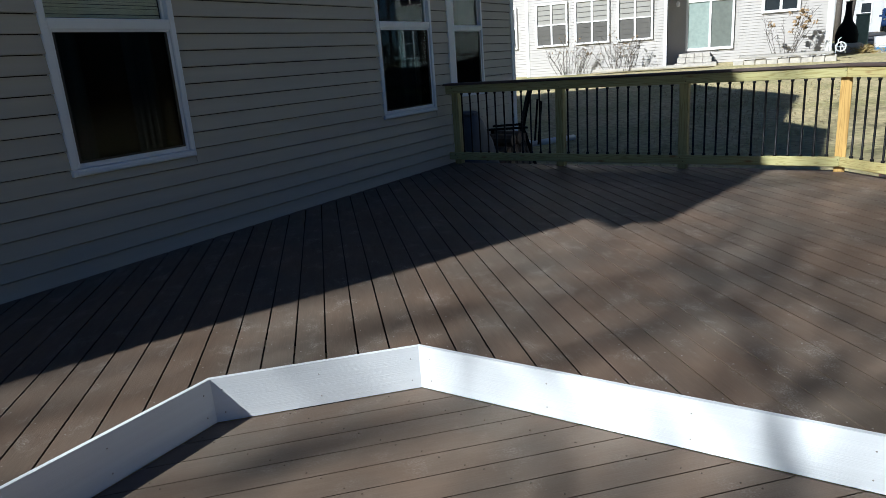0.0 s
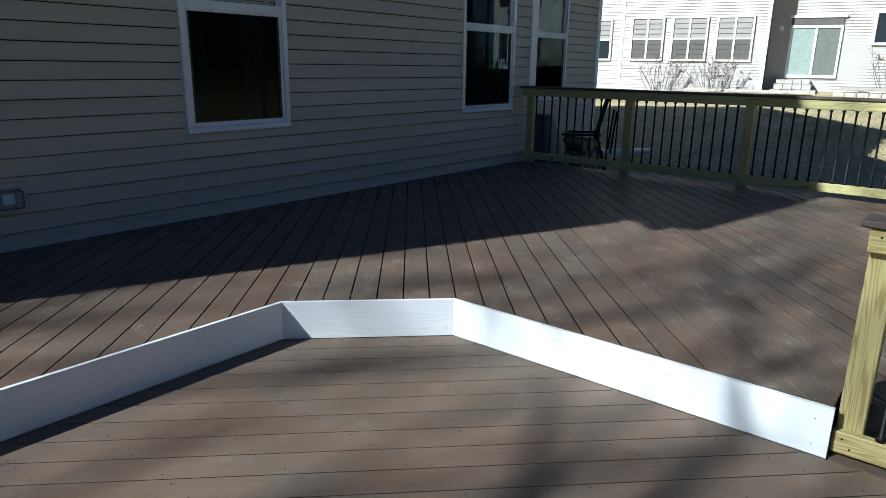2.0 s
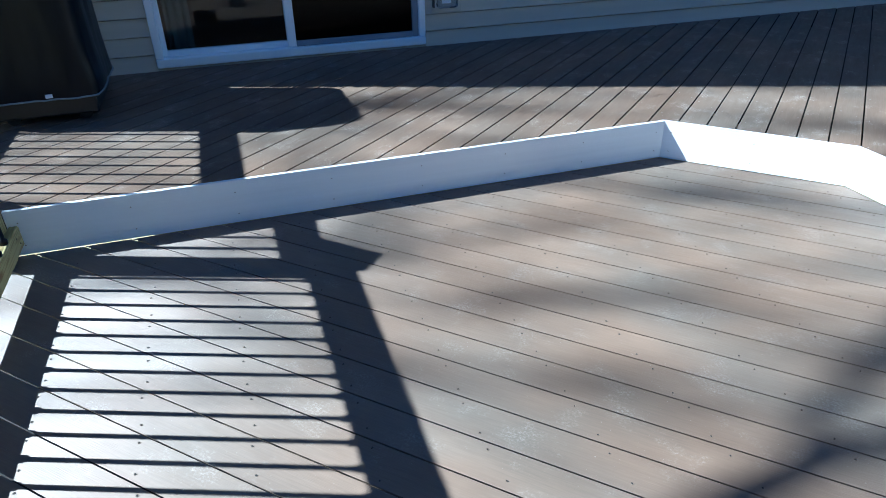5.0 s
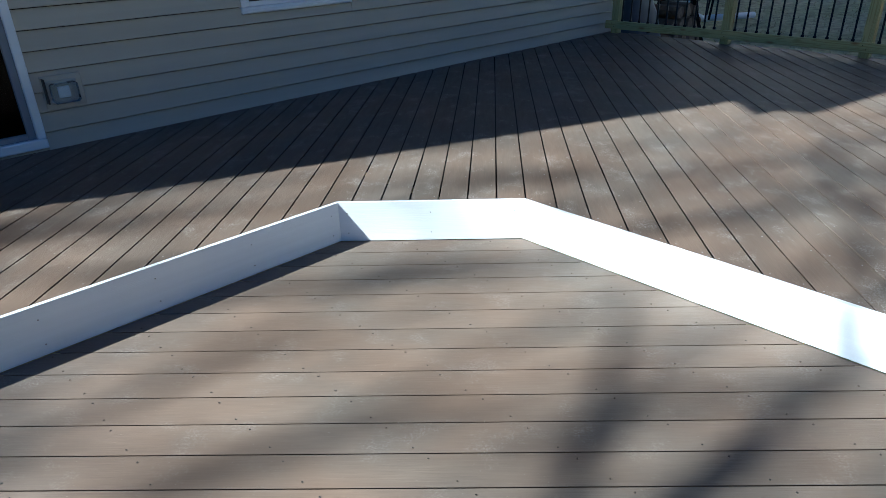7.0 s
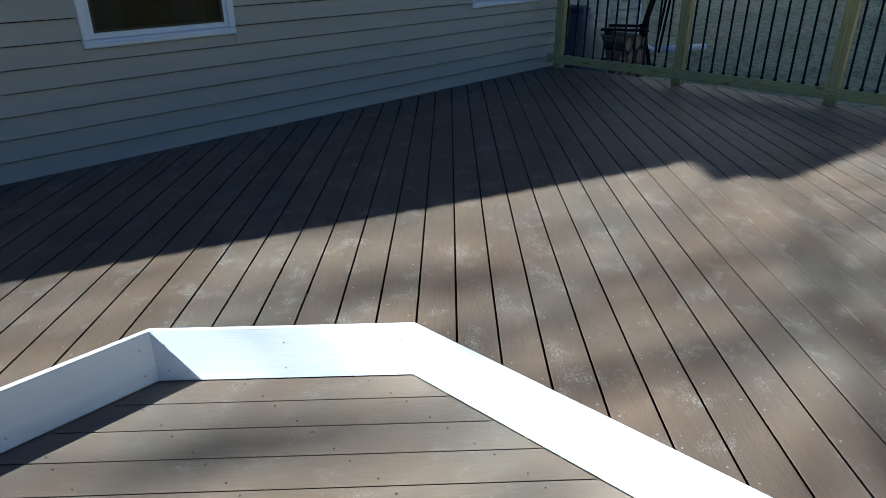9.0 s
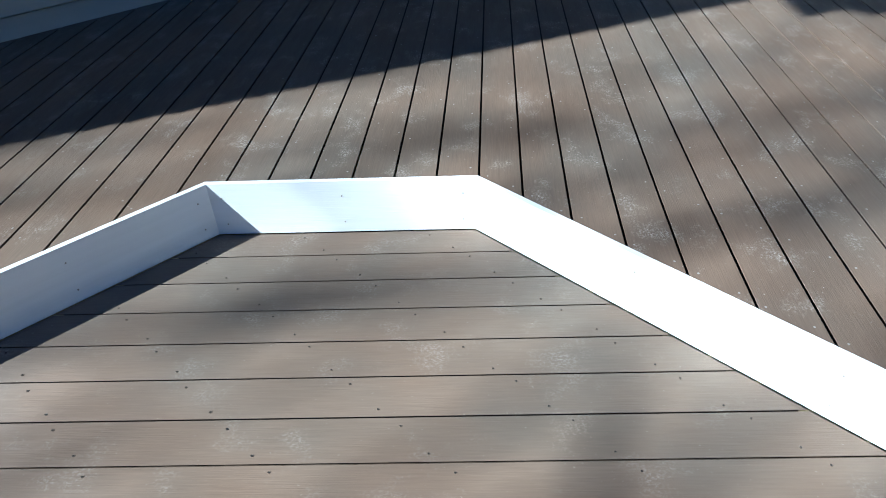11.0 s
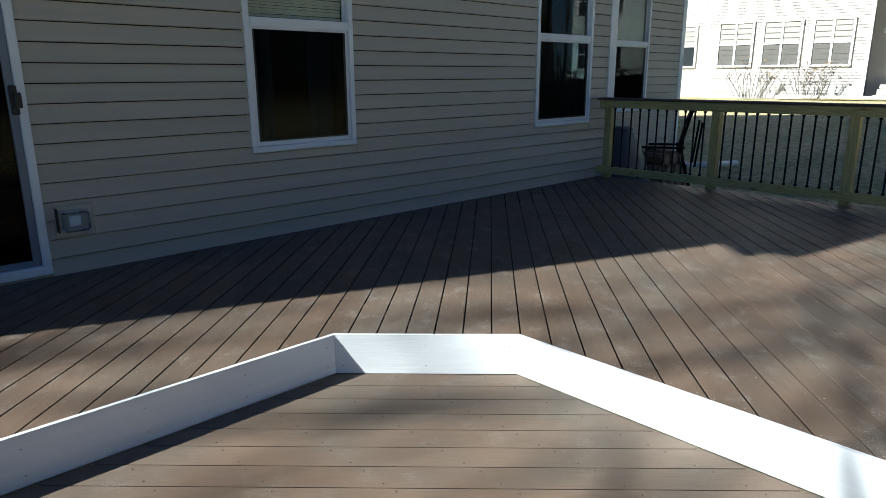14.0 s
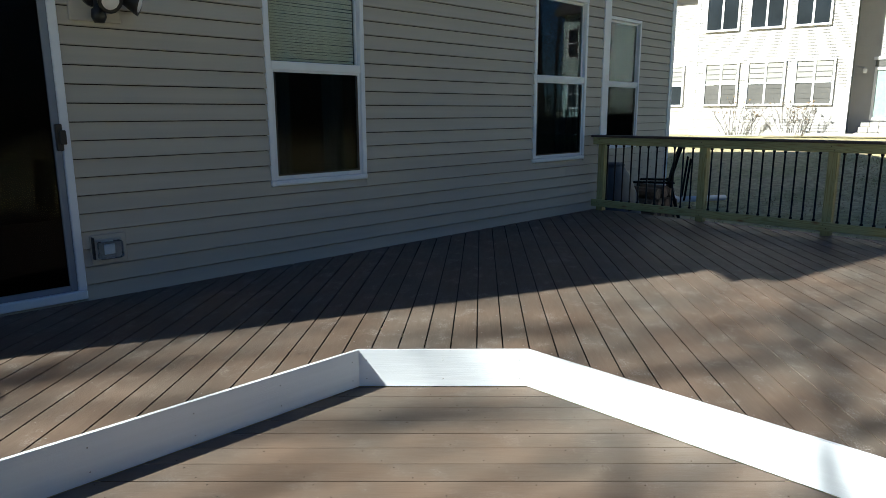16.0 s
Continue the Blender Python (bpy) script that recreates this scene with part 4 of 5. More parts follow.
# ---- toys and red shell on the lawn by the stairs ----


def red_shell():
    x, y = 7.9, -3.35
    z = gz(x, y)
    g = thing("toy_sled", (x, y, z - 0.02, 0, 0, -12), "upturned glossy red plastic sled with ribs", "sled")
    bm = blob(bmesh.new(), ((0, 1.5, 0.85, 0, 0), (0.12, 1.48, 0.83, 0, 0), (0.26, 1.3, 0.66, 0, 0), (0.36, 0.95, 0.42, 0, 0), (0.4, 0.5, 0.2, 0, 0)), n=32, power=2.6)
    part("hull", bm, M_RED, g, smooth=True)
    for k in (-0.35, 0, 0.35):
        bm = bmesh.new()
        pts = [Vector((1.4 * math.cos(a), k, 0.05 + 0.36 * math.sin(a))) for a in np.linspace(0.25, math.pi - 0.25, 12)]
        for p, q in zip(pts, pts[1:]):
            tube(bm, p, q, 0.03, 0.03, 6)
        part("rib", bm, M_RED, g, smooth=True)


red_shell()


def toy_slide():
    x, y = 3.9, -3.35
    z = gz(x, y)
    g = thing("toy_slide", (x, y, z, 0, 0, -25), "yellow plastic toddler slide with blue and red parts", "toy")
    bm = bmesh.new()
    prof = [(-0.6, 0.04), (-0.35, 0.06), (0.0, 0.3), (0.3, 0.5), (0.42, 0.52)]
    for y0, y1, dz in ((-0.2, 0.2, 0.0), (-0.24, -0.2, 0.09), (0.2, 0.24, 0.09)):
        pts = [(p, y0, q + dz) for p, q in prof] + [(p, y0, q - 0.03) for p, q in prof[::-1]]
        prism(bm, pts, (0, y1 - y0, 0))
    part("chute", bm, M_YELLOW, g)
    for sy in (-0.22, 0.2):
        part("leg", boxes((0.4, 0.46, sy, sy + 0.03, 0, 0.62), bevel=0.006), M_RED, g)
    for h in (0.15, 0.33):
        part("rung", boxes((0.4, 0.46, -0.19, 0.2, h, h + 0.04), bevel=0.006), M_BLUE, g)


toy_slide()


def resin_chair(x, y, turn):
    z = gz(x, y)
    g = thing("resin_chair", pose(x, y, z, 0, 0, turn) @ Matrix.Scale(0.55, 4), "small white moulded resin garden chair", "chair", "resin chairs on the lawn")
    part("seat", boxes((-0.24, 0.24, -0.24, 0.22, 0.4, 0.425), bevel=0.01), M_PIPE, g)
    for i in range(6):
        a = -0.21 + i * 0.075
        part("back_slat", boxes((a, a + 0.045, 0.2, 0.222, 0.43, 0.85), bevel=0.006), M_PIPE, g)
    part("top_bar", boxes((-0.24, 0.24, 0.195, 0.225, 0.851, 0.92), bevel=0.01), M_PIPE, g)
    for a in (-0.24, 0.2):
        for b in (-0.24, 0.18):
            part("leg", boxes((a, a + 0.04, b, b + 0.04, 0, 0.4), bevel=0.006), M_PIPE, g)
        part("armrest", boxes((a - 0.01, a + 0.05, -0.22, 0.19, 0.62, 0.65), bevel=0.008), M_PIPE, g)


resin_chair(4.2, -2.98, 40)
resin_chair(4.6, -3.12, 10)

# ---- black fence along the lawn ----


def fence():
    a, b = Vector((12.0, -4.64, 0)), Vector((32.2, -3.45, 0))
    n = 9
    g = thing("yard_fence", (0, 0, 0), "black panel fence with posts along the lawn", "fence")
    for i in range(n + 1):
        p = a.lerp(b, i / n)
        z = gz(p.x, p.y)
        part("post", boxes((p.x - 0.035, p.x + 0.035, p.y - 0.035, p.y + 0.035, z - 0.1, z + 1.62), bevel=0.004), M_IRON, g)
        if i < n:
            q = a.lerp(b, (i + 1) / n)
            zq = gz(q.x, q.y)
            bm = bmesh.new()
            prism(bm, [(p.x + 0.036, p.y, z + 0.06), (q.x - 0.036, q.y, zq + 0.06), (q.x - 0.036, q.y, zq + 1.42), (p.x + 0.036, p.y, z + 1.42)], (0, 0.018, 0))
            part("panel", bm, M_FENCE, g)
            for h in (0.1, 1.3, 1.56):
                bm = bmesh.new()
                prism(bm, [(p.x + 0.036, p.y - 0.02, z + h), (q.x - 0.036, q.y - 0.02, zq + h), (q.x - 0.036, q.y - 0.02, zq + h + 0.04), (p.x + 0.036, p.y - 0.02, z + h + 0.04)], (0, 0.06, 0))
                part("rail", bm, M_IRON, g)
            for k in range(16):
                r = p.lerp(q, (k + 0.5) / 16)
                zr = gz(r.x, r.y)
                part("picket", boxes((r.x - 0.01, r.x + 0.01, r.y + 0.019, r.y + 0.035, zr + 0.06, zr + 1.66)), M_IRON, g)


fence()


# ---- grass blades on the near lawn ----
def grass():
    rng = random.Random(5)
    verts, faces = [], []
    for i in range(26000):
        x = 5.6 + 13 * rng.random() ** 1.4
        y = rng.uniform(-6.5, 6.5)
        if y > 2.0 and x < 9.0:
            continue
        z, hgt, a = gz(x, y) - 0.01, rng.uniform(0.02, 0.045), rng.uniform(0, math.pi)
        w = 0.005 + 0.0004 * x
        dx, dy = w * math.cos(a), w * math.sin(a)
        lx, ly = rng.uniform(-0.04, 0.04), rng.uniform(-0.04, 0.04)
        n = len(verts)
        verts += [(x - dx, y - dy, z), (x + dx, y + dy, z), (x + lx, y + ly, z + hgt)]
        faces.append((n, n + 1, n + 2))
    me = bpy.data.meshes.new("grass")
    me.from_pydata(verts, [], faces)
    me.materials.append(M_GRASS)
    tagged(new("grass", me), "short dormant tan grass blades", "grass", kind="stuff")


grass()

# ---- woods beyond the yard ----
def woods():
    rng = random.Random(77)
    bm = bmesh.new()
    for i in range(650):
        x, y = rng.uniform(-75, 60), rng.uniform(-52, -30)
        z, h, r = gz(x, y), rng.uniform(8, 15), rng.uniform(0.08, 0.2)
        top = Vector((x + rng.uniform(-1, 1), y + rng.uniform(-1, 1), z + h))
        tube(bm, (x, y, z), top, r, 0.02, 4, False)
        for k in range(9):
            b = Vector((x, y, z)).lerp(top, rng.uniform(0.2, 0.95))
            e = b + Vector((rng.uniform(-2, 2), rng.uniform(-2, 2), rng.uniform(0.3, 2.2)))
            tube(bm, b, e, 0.05, 0.01, 3, False)
    for i in range(11000):
        x, y = rng.uniform(-75, 60), rng.uniform(-44, -30)
        c = Vector((x, y, gz(x, y) + abs(rng.gauss(0, 2.6))))
        a = Vector((rng.uniform(-1, 1), rng.uniform(-0.4, 0.4), rng.uniform(-0.5, 0.9))) * rng.uniform(0.12, 0.5)
        b = Vector((rng.uniform(-0.6, 0.6), rng.uniform(-0.4, 0.4), rng.uniform(0.3, 1.0))) * rng.uniform(0.1, 0.4)
        bm.faces.new([bm.verts.new(c + v) for v in (a, b, -a, -b)])
    tagged(part("woods", bm, M_WOODS), "dense bare winter woods and brush", "woods", kind="stuff")


woods()

# ---- neighbouring houses ----
def lap_wall(bm, x0, x1, y, z0, z1, step):
    """Far lapped siding: one slanted strip a course."""
    z = z0
    while z < z1 - 0.01:
        h = min(step, z1 - z)
        v = [bm.verts.new(p) for p in ((x0, y - 0.024, z), (x1, y - 0.024, z), (x1, y - 0.002, z + h), (x0, y - 0.002, z + h), (x0, y, z), (x1, y, z))]
        bm.faces.new((v[0], v[1], v[2], v[3])), bm.faces.new((v[0], v[4], v[5], v[1]))
        z += step


def far_window(parent, x0, x1, y, z0, z1, cols, rows, mats, label="", bar=0.07):
    """A framed window on a far wall: frame proud of the siding, panes set in."""
    w = new("window")
    w.parent = parent
    if label:
        w["label"] = label
    f = bar
    part("frame", boxes((x0 - f, x0, y - 0.09, y, z0 - f, z1 + f), (x1, x1 + f, y - 0.09, y, z0 - f, z1 + f), (x0, x1, y - 0.09, y, z1, z1 + f), (x0, x1, y - 0.1, y, z0 - f, z0), *[(x0 + (x1 - x0) * i / cols - f * 0.5, x0 + (x1 - x0) * i / cols + f * 0.5, y - 0.08, y, z0, z1) for i in range(1, cols)], *[(x0, x1, y - 0.075, y - 0.001, z0 + (z1 - z0) * i / rows - f * 0.35, z0 + (z1 - z0) * i / rows + f * 0.35) for i in range(1, rows)]), M_NTRIM, w)
    for r in range(rows):
        for c in range(cols):
            a, b = x0 + (x1 - x0) * c / cols, x0 + (x1 - x0) * (c + 1) / cols
            lo, hi = z0 + (z1 - z0) * r / rows, z0 + (z1 - z0) * (r + 1) / rows
            m = mats[r % len(mats)] if not isinstance(mats[0], (list, tuple)) else mats[r][c]
            part("pane", boxes((a + f * 0.3, b - f * 0.3, y - 0.05, y - 0.035, lo, hi)), m, w)
            # shade lines between the folds drawn as thin dark bars
            if m in (M_NBLIND, M_NBLIND_D):
                bm = bmesh.new()
                n = 4
                for k in range(1, n):
                    zz = lo + (hi - lo) * k / n
                    box(bm, a + f * 0.55, b - f * 0.55, y - 0.06, y - 0.0505, zz - 0.012, zz + 0.012)
                part("blind_fold", bm, M_NBLIND_D, w)


def house_body(g, name, mat, x0, x1, y0, y1, z0, z1, step):
    bm = bmesh.new()
    box(bm, x0, x1, y0, y1, z0, z1)
    w = part(name, bm, mat, g)
    bm = bmesh.new()
    lap_wall(bm, x0, x1, y0 - 0.001, z0, z1, step)
    part("siding", bm, mat, w)["kind"] = "stuff"
    return w


def house_roof(g, x0, x1, y0, y1, z, rise, along="x"):
    bm = bmesh.new()
    if along == "x":
        m = (y0 + y1) / 2
        prism(bm, [(x0, y0, z), (x0, m, z + rise), (x0, y1, z), (x0, y1, z - 0.2), (x0, y0, z - 0.2)], (x1 - x0, 0, 0))
    else:
        m = (x0 + x1) / 2
        prism(bm, [(x0, y0, z), (m, y0, z + rise), (x1, y0, z), (x1, y0, z - 0.2), (x0, y0, z - 0.2)], (0, y1 - y0, 0))
    part("roof", bm, M_ROOF, g)


def neighbour():
    g = thing("house", (26.3, 3.94, 0, 0, 0, -80), "cream-sided two-storey neighbouring house in full sun", "house")
    house_body(g, "wall", M_NSIDE, -0.66, 4.86, 0.0, 9, 0.55, 6.7, 0.104)
    house_body(g, "wall", M_NSIDE, -5.98, -0.67, -1.2, 8.9, 0.55, 6.7, 0.104)
    house_body(g, "wall", M_NSIDE, -12.5, -5.99, -0.5, 8.8, 0.55, 6.7, 0.104)
    for x, y in ((-0.72, -1.235), (-5.98, -1.235), (4.76, -0.035)):
        part("corner_trim", boxes((x, x + 0.11, y, y + 0.03, 0.55, 6.7)), M_NTRIM, g)
    bm = bmesh.new()
    tube(bm, (4.93, -0.05, 0.6), (4.93, -0.05, 6.6), 0.05, 0.05, 8)
    part("downspout", bm, M_NTRIM, g)
    house_roof(g, -13, 5.3, -1.7, 9.5, 6.8, 3.4)
    for a, b in ((-5.5, -4.37), (-3.95, -2.77), (-2.34, -1.18)):
        far_window(g, a, b, -1.2, 1.75, 3.24, 2, 2, (M_NBLIND_D, M_NBLIND), "white twin window with closed blinds")
    for a, b in ((-5.58, -4.48), (-4.02, -2.95), (-2.5, -1.45)):
        far_window(g, a, b, -1.2, 4.52, 6.0, 2, 1, (M_NPANE,), "white twin window with dark panes")
    far_window(g, -7.4, -6.6, -0.5, 1.75, 3.24, 1, 2, (M_NPANE, M_NBLIND))
    far_window(g, 2.7, 3.78, 0.0, 2.39, 3.37, 2, 1, (M_NPANE,), "white casement window with dark panes", 0.09)
    far_window(g, 2.3, 3.9, 0.0, 4.5, 5.8, 2, 1, (M_NPANE,))
    door = new("patio_door")
    door.parent = g
    part("frame", boxes((0.0, 0.08, -0.09, 0, 1.14, 3.0), (1.62, 1.7, -0.09, 0, 1.14, 3.0), (0.08, 1.62, -0.09, 0, 2.9, 3.0), (0.08, 1.62, -0.09, 0, 1.14, 1.24), (0.82, 0.9, -0.085, 0, 1.24, 2.9)), M_NTRIM, door)
    part("transom", boxes((0.0, 1.7, -0.06, 0, 3.03, 3.25)), M_NBLIND_D, door)
    part("head_trim", boxes((-0.06, 1.78, -0.1, 0, 3.26, 3.36)), M_NTRIM, door)
    part("pane", boxes((0.08, 0.82, -0.05, -0.036, 1.24, 2.9)), material("curtained_pane", (0.33, 0.4, 0.37), 0.15, vary=0.1), door, "pale curtained pane")
    part("pane", boxes((0.9, 1.62, -0.05, -0.036, 1.24, 2.9)), material("screened_pane", (0.17, 0.19, 0.17), 0.4, vary=0.1), door, "dim screened pane")
    st = new("stone_step")
    st.parent = g
    st["label"] = "stacked pale stone steps below the door"
    for k, (x0, x1, z0, z1, y0) in enumerate(((-0.35, 1.15, 0.5, 0.72, -1.35), (-0.25, 0.98, 0.72, 0.92, -1.0), (-0.2, 0.92, 0.92, 1.07, -0.8))):
        n = 4
        for i in range(n):
            a, b = x0 + (x1 - x0) * i / n, x0 + (x1 - x0) * (i + 1) / n
            part("stone", boxes((a + 0.005, b - 0.005, y0 + 0.02 * ((i * 7 + k) % 3), -0.04, z0, z1 - 0.004), bevel=0.015), M_STONE, st)
    bm = bmesh.new()
    lathe(bm, ((0.05, 0), (0.07, 0.05), (0.07, 0.14), (0.03, 0.2)), sides=10)
    part("wall_lamp", bm, M_NTRIM, g, "small white wall lamp", at=pose(-0.3, -0.1, 2.8))
    part("footing", boxes((-5.95, -0.7, -1.19, 0.0, 0.3, 0.56), (-0.6, 4.8, 0.01, 0.3, 0.3, 0.56)), M_CONCRETE, g)


neighbour()
NB = pose(26.3, 3.94, 0, 0, 0, -80)


def edging():
    g = thing("stone_edging", NB @ pose(0, -1.6, 0.5), "low stacked stone edging by the neighbour's wall", "edging")
    for i in range(9):
        x = 1.7 + i * 0.36
        part("stone", boxes((x, x + 0.34, -0.25, 0.1, 0, 0.2 + 0.02 * (i % 3)), bevel=0.02), M_STONE, g)
    part("slab", boxes((1.9, 4.8, -0.35, 0.5, 0.27, 0.36), bevel=0.015), M_CONCRETE, g)
    part("slab", boxes((-3.2, 1.0, -0.5, -0.1, 0.1, 0.2), bevel=0.015), M_STONE, g)


edging()


def branch(bm, p, d, length, r, depth, rng, spread=0.55, sides=5, kids=3, up=0.15, thin=0.004):
    """Grow a limb in bent pieces and its side limbs."""
    segs = 3 if depth > 1 else 2
    pts, rad = [Vector(p)], [r]
    d = Vector(d).normalized()
    for i in range(segs):
        d = (d + Vector((rng.uniform(-1, 1), rng.uniform(-1, 1), rng.uniform(-0.6, 0.8) + up)) * 0.16).normalized()
        pts.append(pts[-1] + d * length / segs)
        rad.append(r * (1 - 0.62 * (i + 1) / segs))
    for i in range(segs):
        tube(bm, pts[i], pts[i + 1], rad[i], rad[i + 1], sides if depth > 1 else max(3, sides - 2), False)
    if depth <= 0:
        return
    for k in range(kids):
        t = rng.uniform(0.3, 1.0) if k else 1.0
        i = min(segs - 1, int(t * segs))
        base = pts[i].lerp(pts[i + 1], t * segs - i) if t < 1 else pts[-1]
        side = Vector((rng.uniform(-1, 1), rng.uniform(-1, 1), rng.uniform(-0.3, 0.9)))
        nd = (d * (1 - spread) + side * spread).normalized()
        branch(bm, base, nd, length * rng.uniform(0.55, 0.78), max(thin, rad[min(i + 1, segs)] * rng.uniform(0.6, 0.85)), depth - 1, rng, spread, sides, kids, up, thin)


def bare_tree(x, y, height, r, seed, label, lean=(0, 0), depth=4, group="bare trees", kids=3, limbs=6, thin=0.004, bark=None):
    rng = random.Random(seed)
    z = gz(x, y)
    g = thing("tree", (x, y, z - 0.05), label, "tree", group)
    bm = bmesh.new()
    pts = [Vector((0, 0, 0)), Vector((lean[0] * 0.3, lean[1] * 0.3, height * 0.2)), Vector((lean[0] * 0.7, lean[1] * 0.7, height * 0.42)), Vector((lean[0], lean[1], height * 0.6))]
    rads = (r * 1.25, r, r * 0.85, r * 0.6)
    for i in range(3):
        tube(bm, pts[i], pts[i + 1], rads[i], rads[i + 1], 10, i == 0)
    part("trunk", bm, bark or M_BARK, g, smooth=True)
    bm = bmesh.new()
    for k in range(limbs):
        t = 0.3 + 0.7 * k / (limbs - 1)
        i = min(2, int(t * 3))
        base = pts[i].lerp(pts[i + 1], t * 3 - i)
        a = k * 2.4 + rng.uniform(-0.4, 0.4)
        branch(bm, base, (math.cos(a) * 0.8, math.sin(a) * 0.8, 0.75), height * rng.uniform(0.26, 0.36), r * 0.45, depth - 1, rng, kids=kids, thin=thin)
    part("crown", bm, bark or M_BARK, g)
    return g


def shade_tree():
    """The bare leaning tree beyond the railing, whose limbs shade the decks."""
    o = Vector((-11, -3.4, gz(-11, -3.4)))
    g = thing("tree", o, "bare leaning tree beyond the railing", "tree", "bare trees")
    rng = random.Random(11)

    def limb(bm, pts, rads):
        pts = [Vector(p) - o for p in pts]
        for i in range(len(pts) - 1):
            tube(bm, pts[i], pts[i + 1], rads[i], rads[i + 1], 9, False)
        return pts

    bm = bmesh.new()
    main = limb(bm, ((-11, -3.4, o.z - 0.05), (-11, -1.0, 3.8), (-11, 0.95, 6.36), (-11, 1.55, 7.11), (-11, 1.82, 7.46), (-11, 1.97, 7.71), (-11, 2.1, 8.01), (-11, 2.26, 8.47), (-11, 2.37, 8.81), (-11, 2.42, 9.15), (-11.05, 2.44, 9.65), (-11.2, 2.52, 10.55)), (0.1, 0.09, 0.075, 0.065, 0.06, 0.045, 0.04, 0.04, 0.034, 0.025, 0.018, 0.01))
    fork = limb(bm, ((-11, 1.95, 7.64), (-11, 2.12, 7.76), (-11, 2.37, 7.98), (-11, 2.62, 8.22), (-11, 2.79, 8.38), (-11, 2.98, 8.55), (-11.1, 3.06, 8.62)), (0.038, 0.036, 0.034, 0.028, 0.022, 0.014, 0.004))
    low = limb(bm, ((-11, 2.25, 7.88), (-11, 2.45, 8.16), (-11, 2.57, 8.34), (-11, 2.62, 8.48)), (0.016, 0.015, 0.012, 0.005))
    side = limb(bm, ((-11, 2.41, 9.07), (-11, 2.87, 9.54), (-11, 3.28, 9.86), (-11, 3.71, 10.23), (-11, 3.96, 10.54)), (0.022, 0.024, 0.022, 0.018, 0.008))
    part("trunk", bm, M_BARK, g, smooth=True)
    bm = bmesh.new()
    for pts, r, idx, n in ((main, 0.022, (9, 10, 11), 2), (fork, 0.01, (4, 5), 1), (low, 0.008, (2,), 1), (side, 0.011, (1, 2, 3, 4), 2)):
        for i in idx:
            for k in range(n):
                branch(bm, pts[i], (rng.uniform(-0.8, 0.8), rng.uniform(-0.5, 0.9), rng.uniform(0.1, 0.9)), rng.uniform(0.9, 1.7), r, 2, rng)
    part("crown", bm, M_TWIG, g)


shade_tree()
TR = "tall bare deciduous tree"
bare_tree(-21.5, 10.4, 20, 0.16, 41, TR, (0.5, -0.2), 4, kids=2, limbs=9, thin=0.02)
bare_tree(-21.0, 3.3, 20, 0.15, 42, TR, (-0.4, 0.2), 4, kids=2, limbs=9, thin=0.02)
bare_tree(-26.0, 8.9, 26, 0.2, 47, TR, (0.3, 0.2), 4, kids=2, limbs=9, thin=0.02)
bare_tree(-18.8, 8.8, 22, 0.06, 51, TR, (0.3, 0.4), 4, kids=3, limbs=11, thin=0.034)
bare_tree(-20.4, 7.0, 23, 0.06, 52, TR, (0.2, -0.4), 4, kids=3, limbs=8, thin=0.027)
bare_tree(46, -0.3, 17, 0.15, 3, TR, (0.6, -0.1))
bare_tree(46.6, -0.75, 18, 0.16, 5, TR, (1.0, -1.2))
bare_tree(43, -4.95, 9, 0.12, 8, "small bare tree by a driveway", (0.1, 0.4))
for i, (x, y, h, r) in enumerate(((-9, -17, 15, 0.26), (-3.5, -20, 17, 0.3), (3, -22, 16, 0.28), (9, -19, 14, 0.24), (-15, -14, 15, 0.25), (15, -26, 17, 0.3), (-24, 12, 14, 0.22))):
    bare_tree(x, y, h, r, 20 + i, TR, (0.4 * (-1) ** i, 0.3), kids=4, limbs=9, thin=0.012, bark=M_WOODS)


def shrub(m, w, h, stems, seed, label, leaves=0, leaf_r=0.05):
    rng = random.Random(seed)
    g = thing("shrub", m, label, "shrub")
    bm = bmesh.new()
    tips = []
    for i in range(stems):
        x = rng.uniform(-w, w)
        p = Vector((x * 0.55, rng.uniform(-0.3, 0.3), 0))
        d = Vector((x * 0.5 / max(w, 0.1) + rng.uniform(-0.25, 0.25), rng.uniform(-0.2, 0.2), 1)).normalized()
        q = p + d * h * rng.uniform(0.6, 1.0)
        mid = p.lerp(q, 0.5) + Vector((rng.uniform(-0.08, 0.08), 0, 0))
        tube(bm, p, mid, 0.012, 0.009, 4, False), tube(bm, mid, q, 0.009, 0.005, 4, False)
        for k in range(5):
            b = p.lerp(q, rng.uniform(0.35, 0.95))
            e = b + Vector((rng.uniform(-0.3, 0.3), rng.uniform(-0.15, 0.15), rng.uniform(0.1, 0.35)))
            tube(bm, b, e, 0.007, 0.004, 3, False)
            tips.append(e)
        tips.append(q)
    part("stem", bm, M_BARK, g)["kind"] = "stuff"
    if leaves:
        bm = bmesh.new()
        for i in range(leaves):
            c = rng.choice(tips)
            r = leaf_r * rng.uniform(0.6, 1.3)
            for k in range(6):
                o = c + Vector((rng.uniform(-r, r), rng.uniform(-r, r), rng.uniform(-r, r)))
                a = Vector((rng.uniform(-1, 1), rng.uniform(-1, 1), rng.uniform(-1, 1))).normalized() * r
                b = a.orthogonal().normalized() * r * 0.7
                bm.faces.new([bm.verts.new(o + v) for v in (a, b, -a, -b)])
        part("dry_leaf", bm, M_DRYLEAF, g, "dried tan leaves and flower heads")["kind"] = "stuff"


shrub(NB @ pose(-4.1, -1.9, 0.6), 0.9, 1.3, 17, 1, "bare twiggy shrub against the cream wall", 26, 0.025)
shrub(NB @ pose(-2.3, -1.9, 0.6), 1.1, 1.35, 20, 2, "bare twiggy shrub against the cream wall", 30, 0.025)
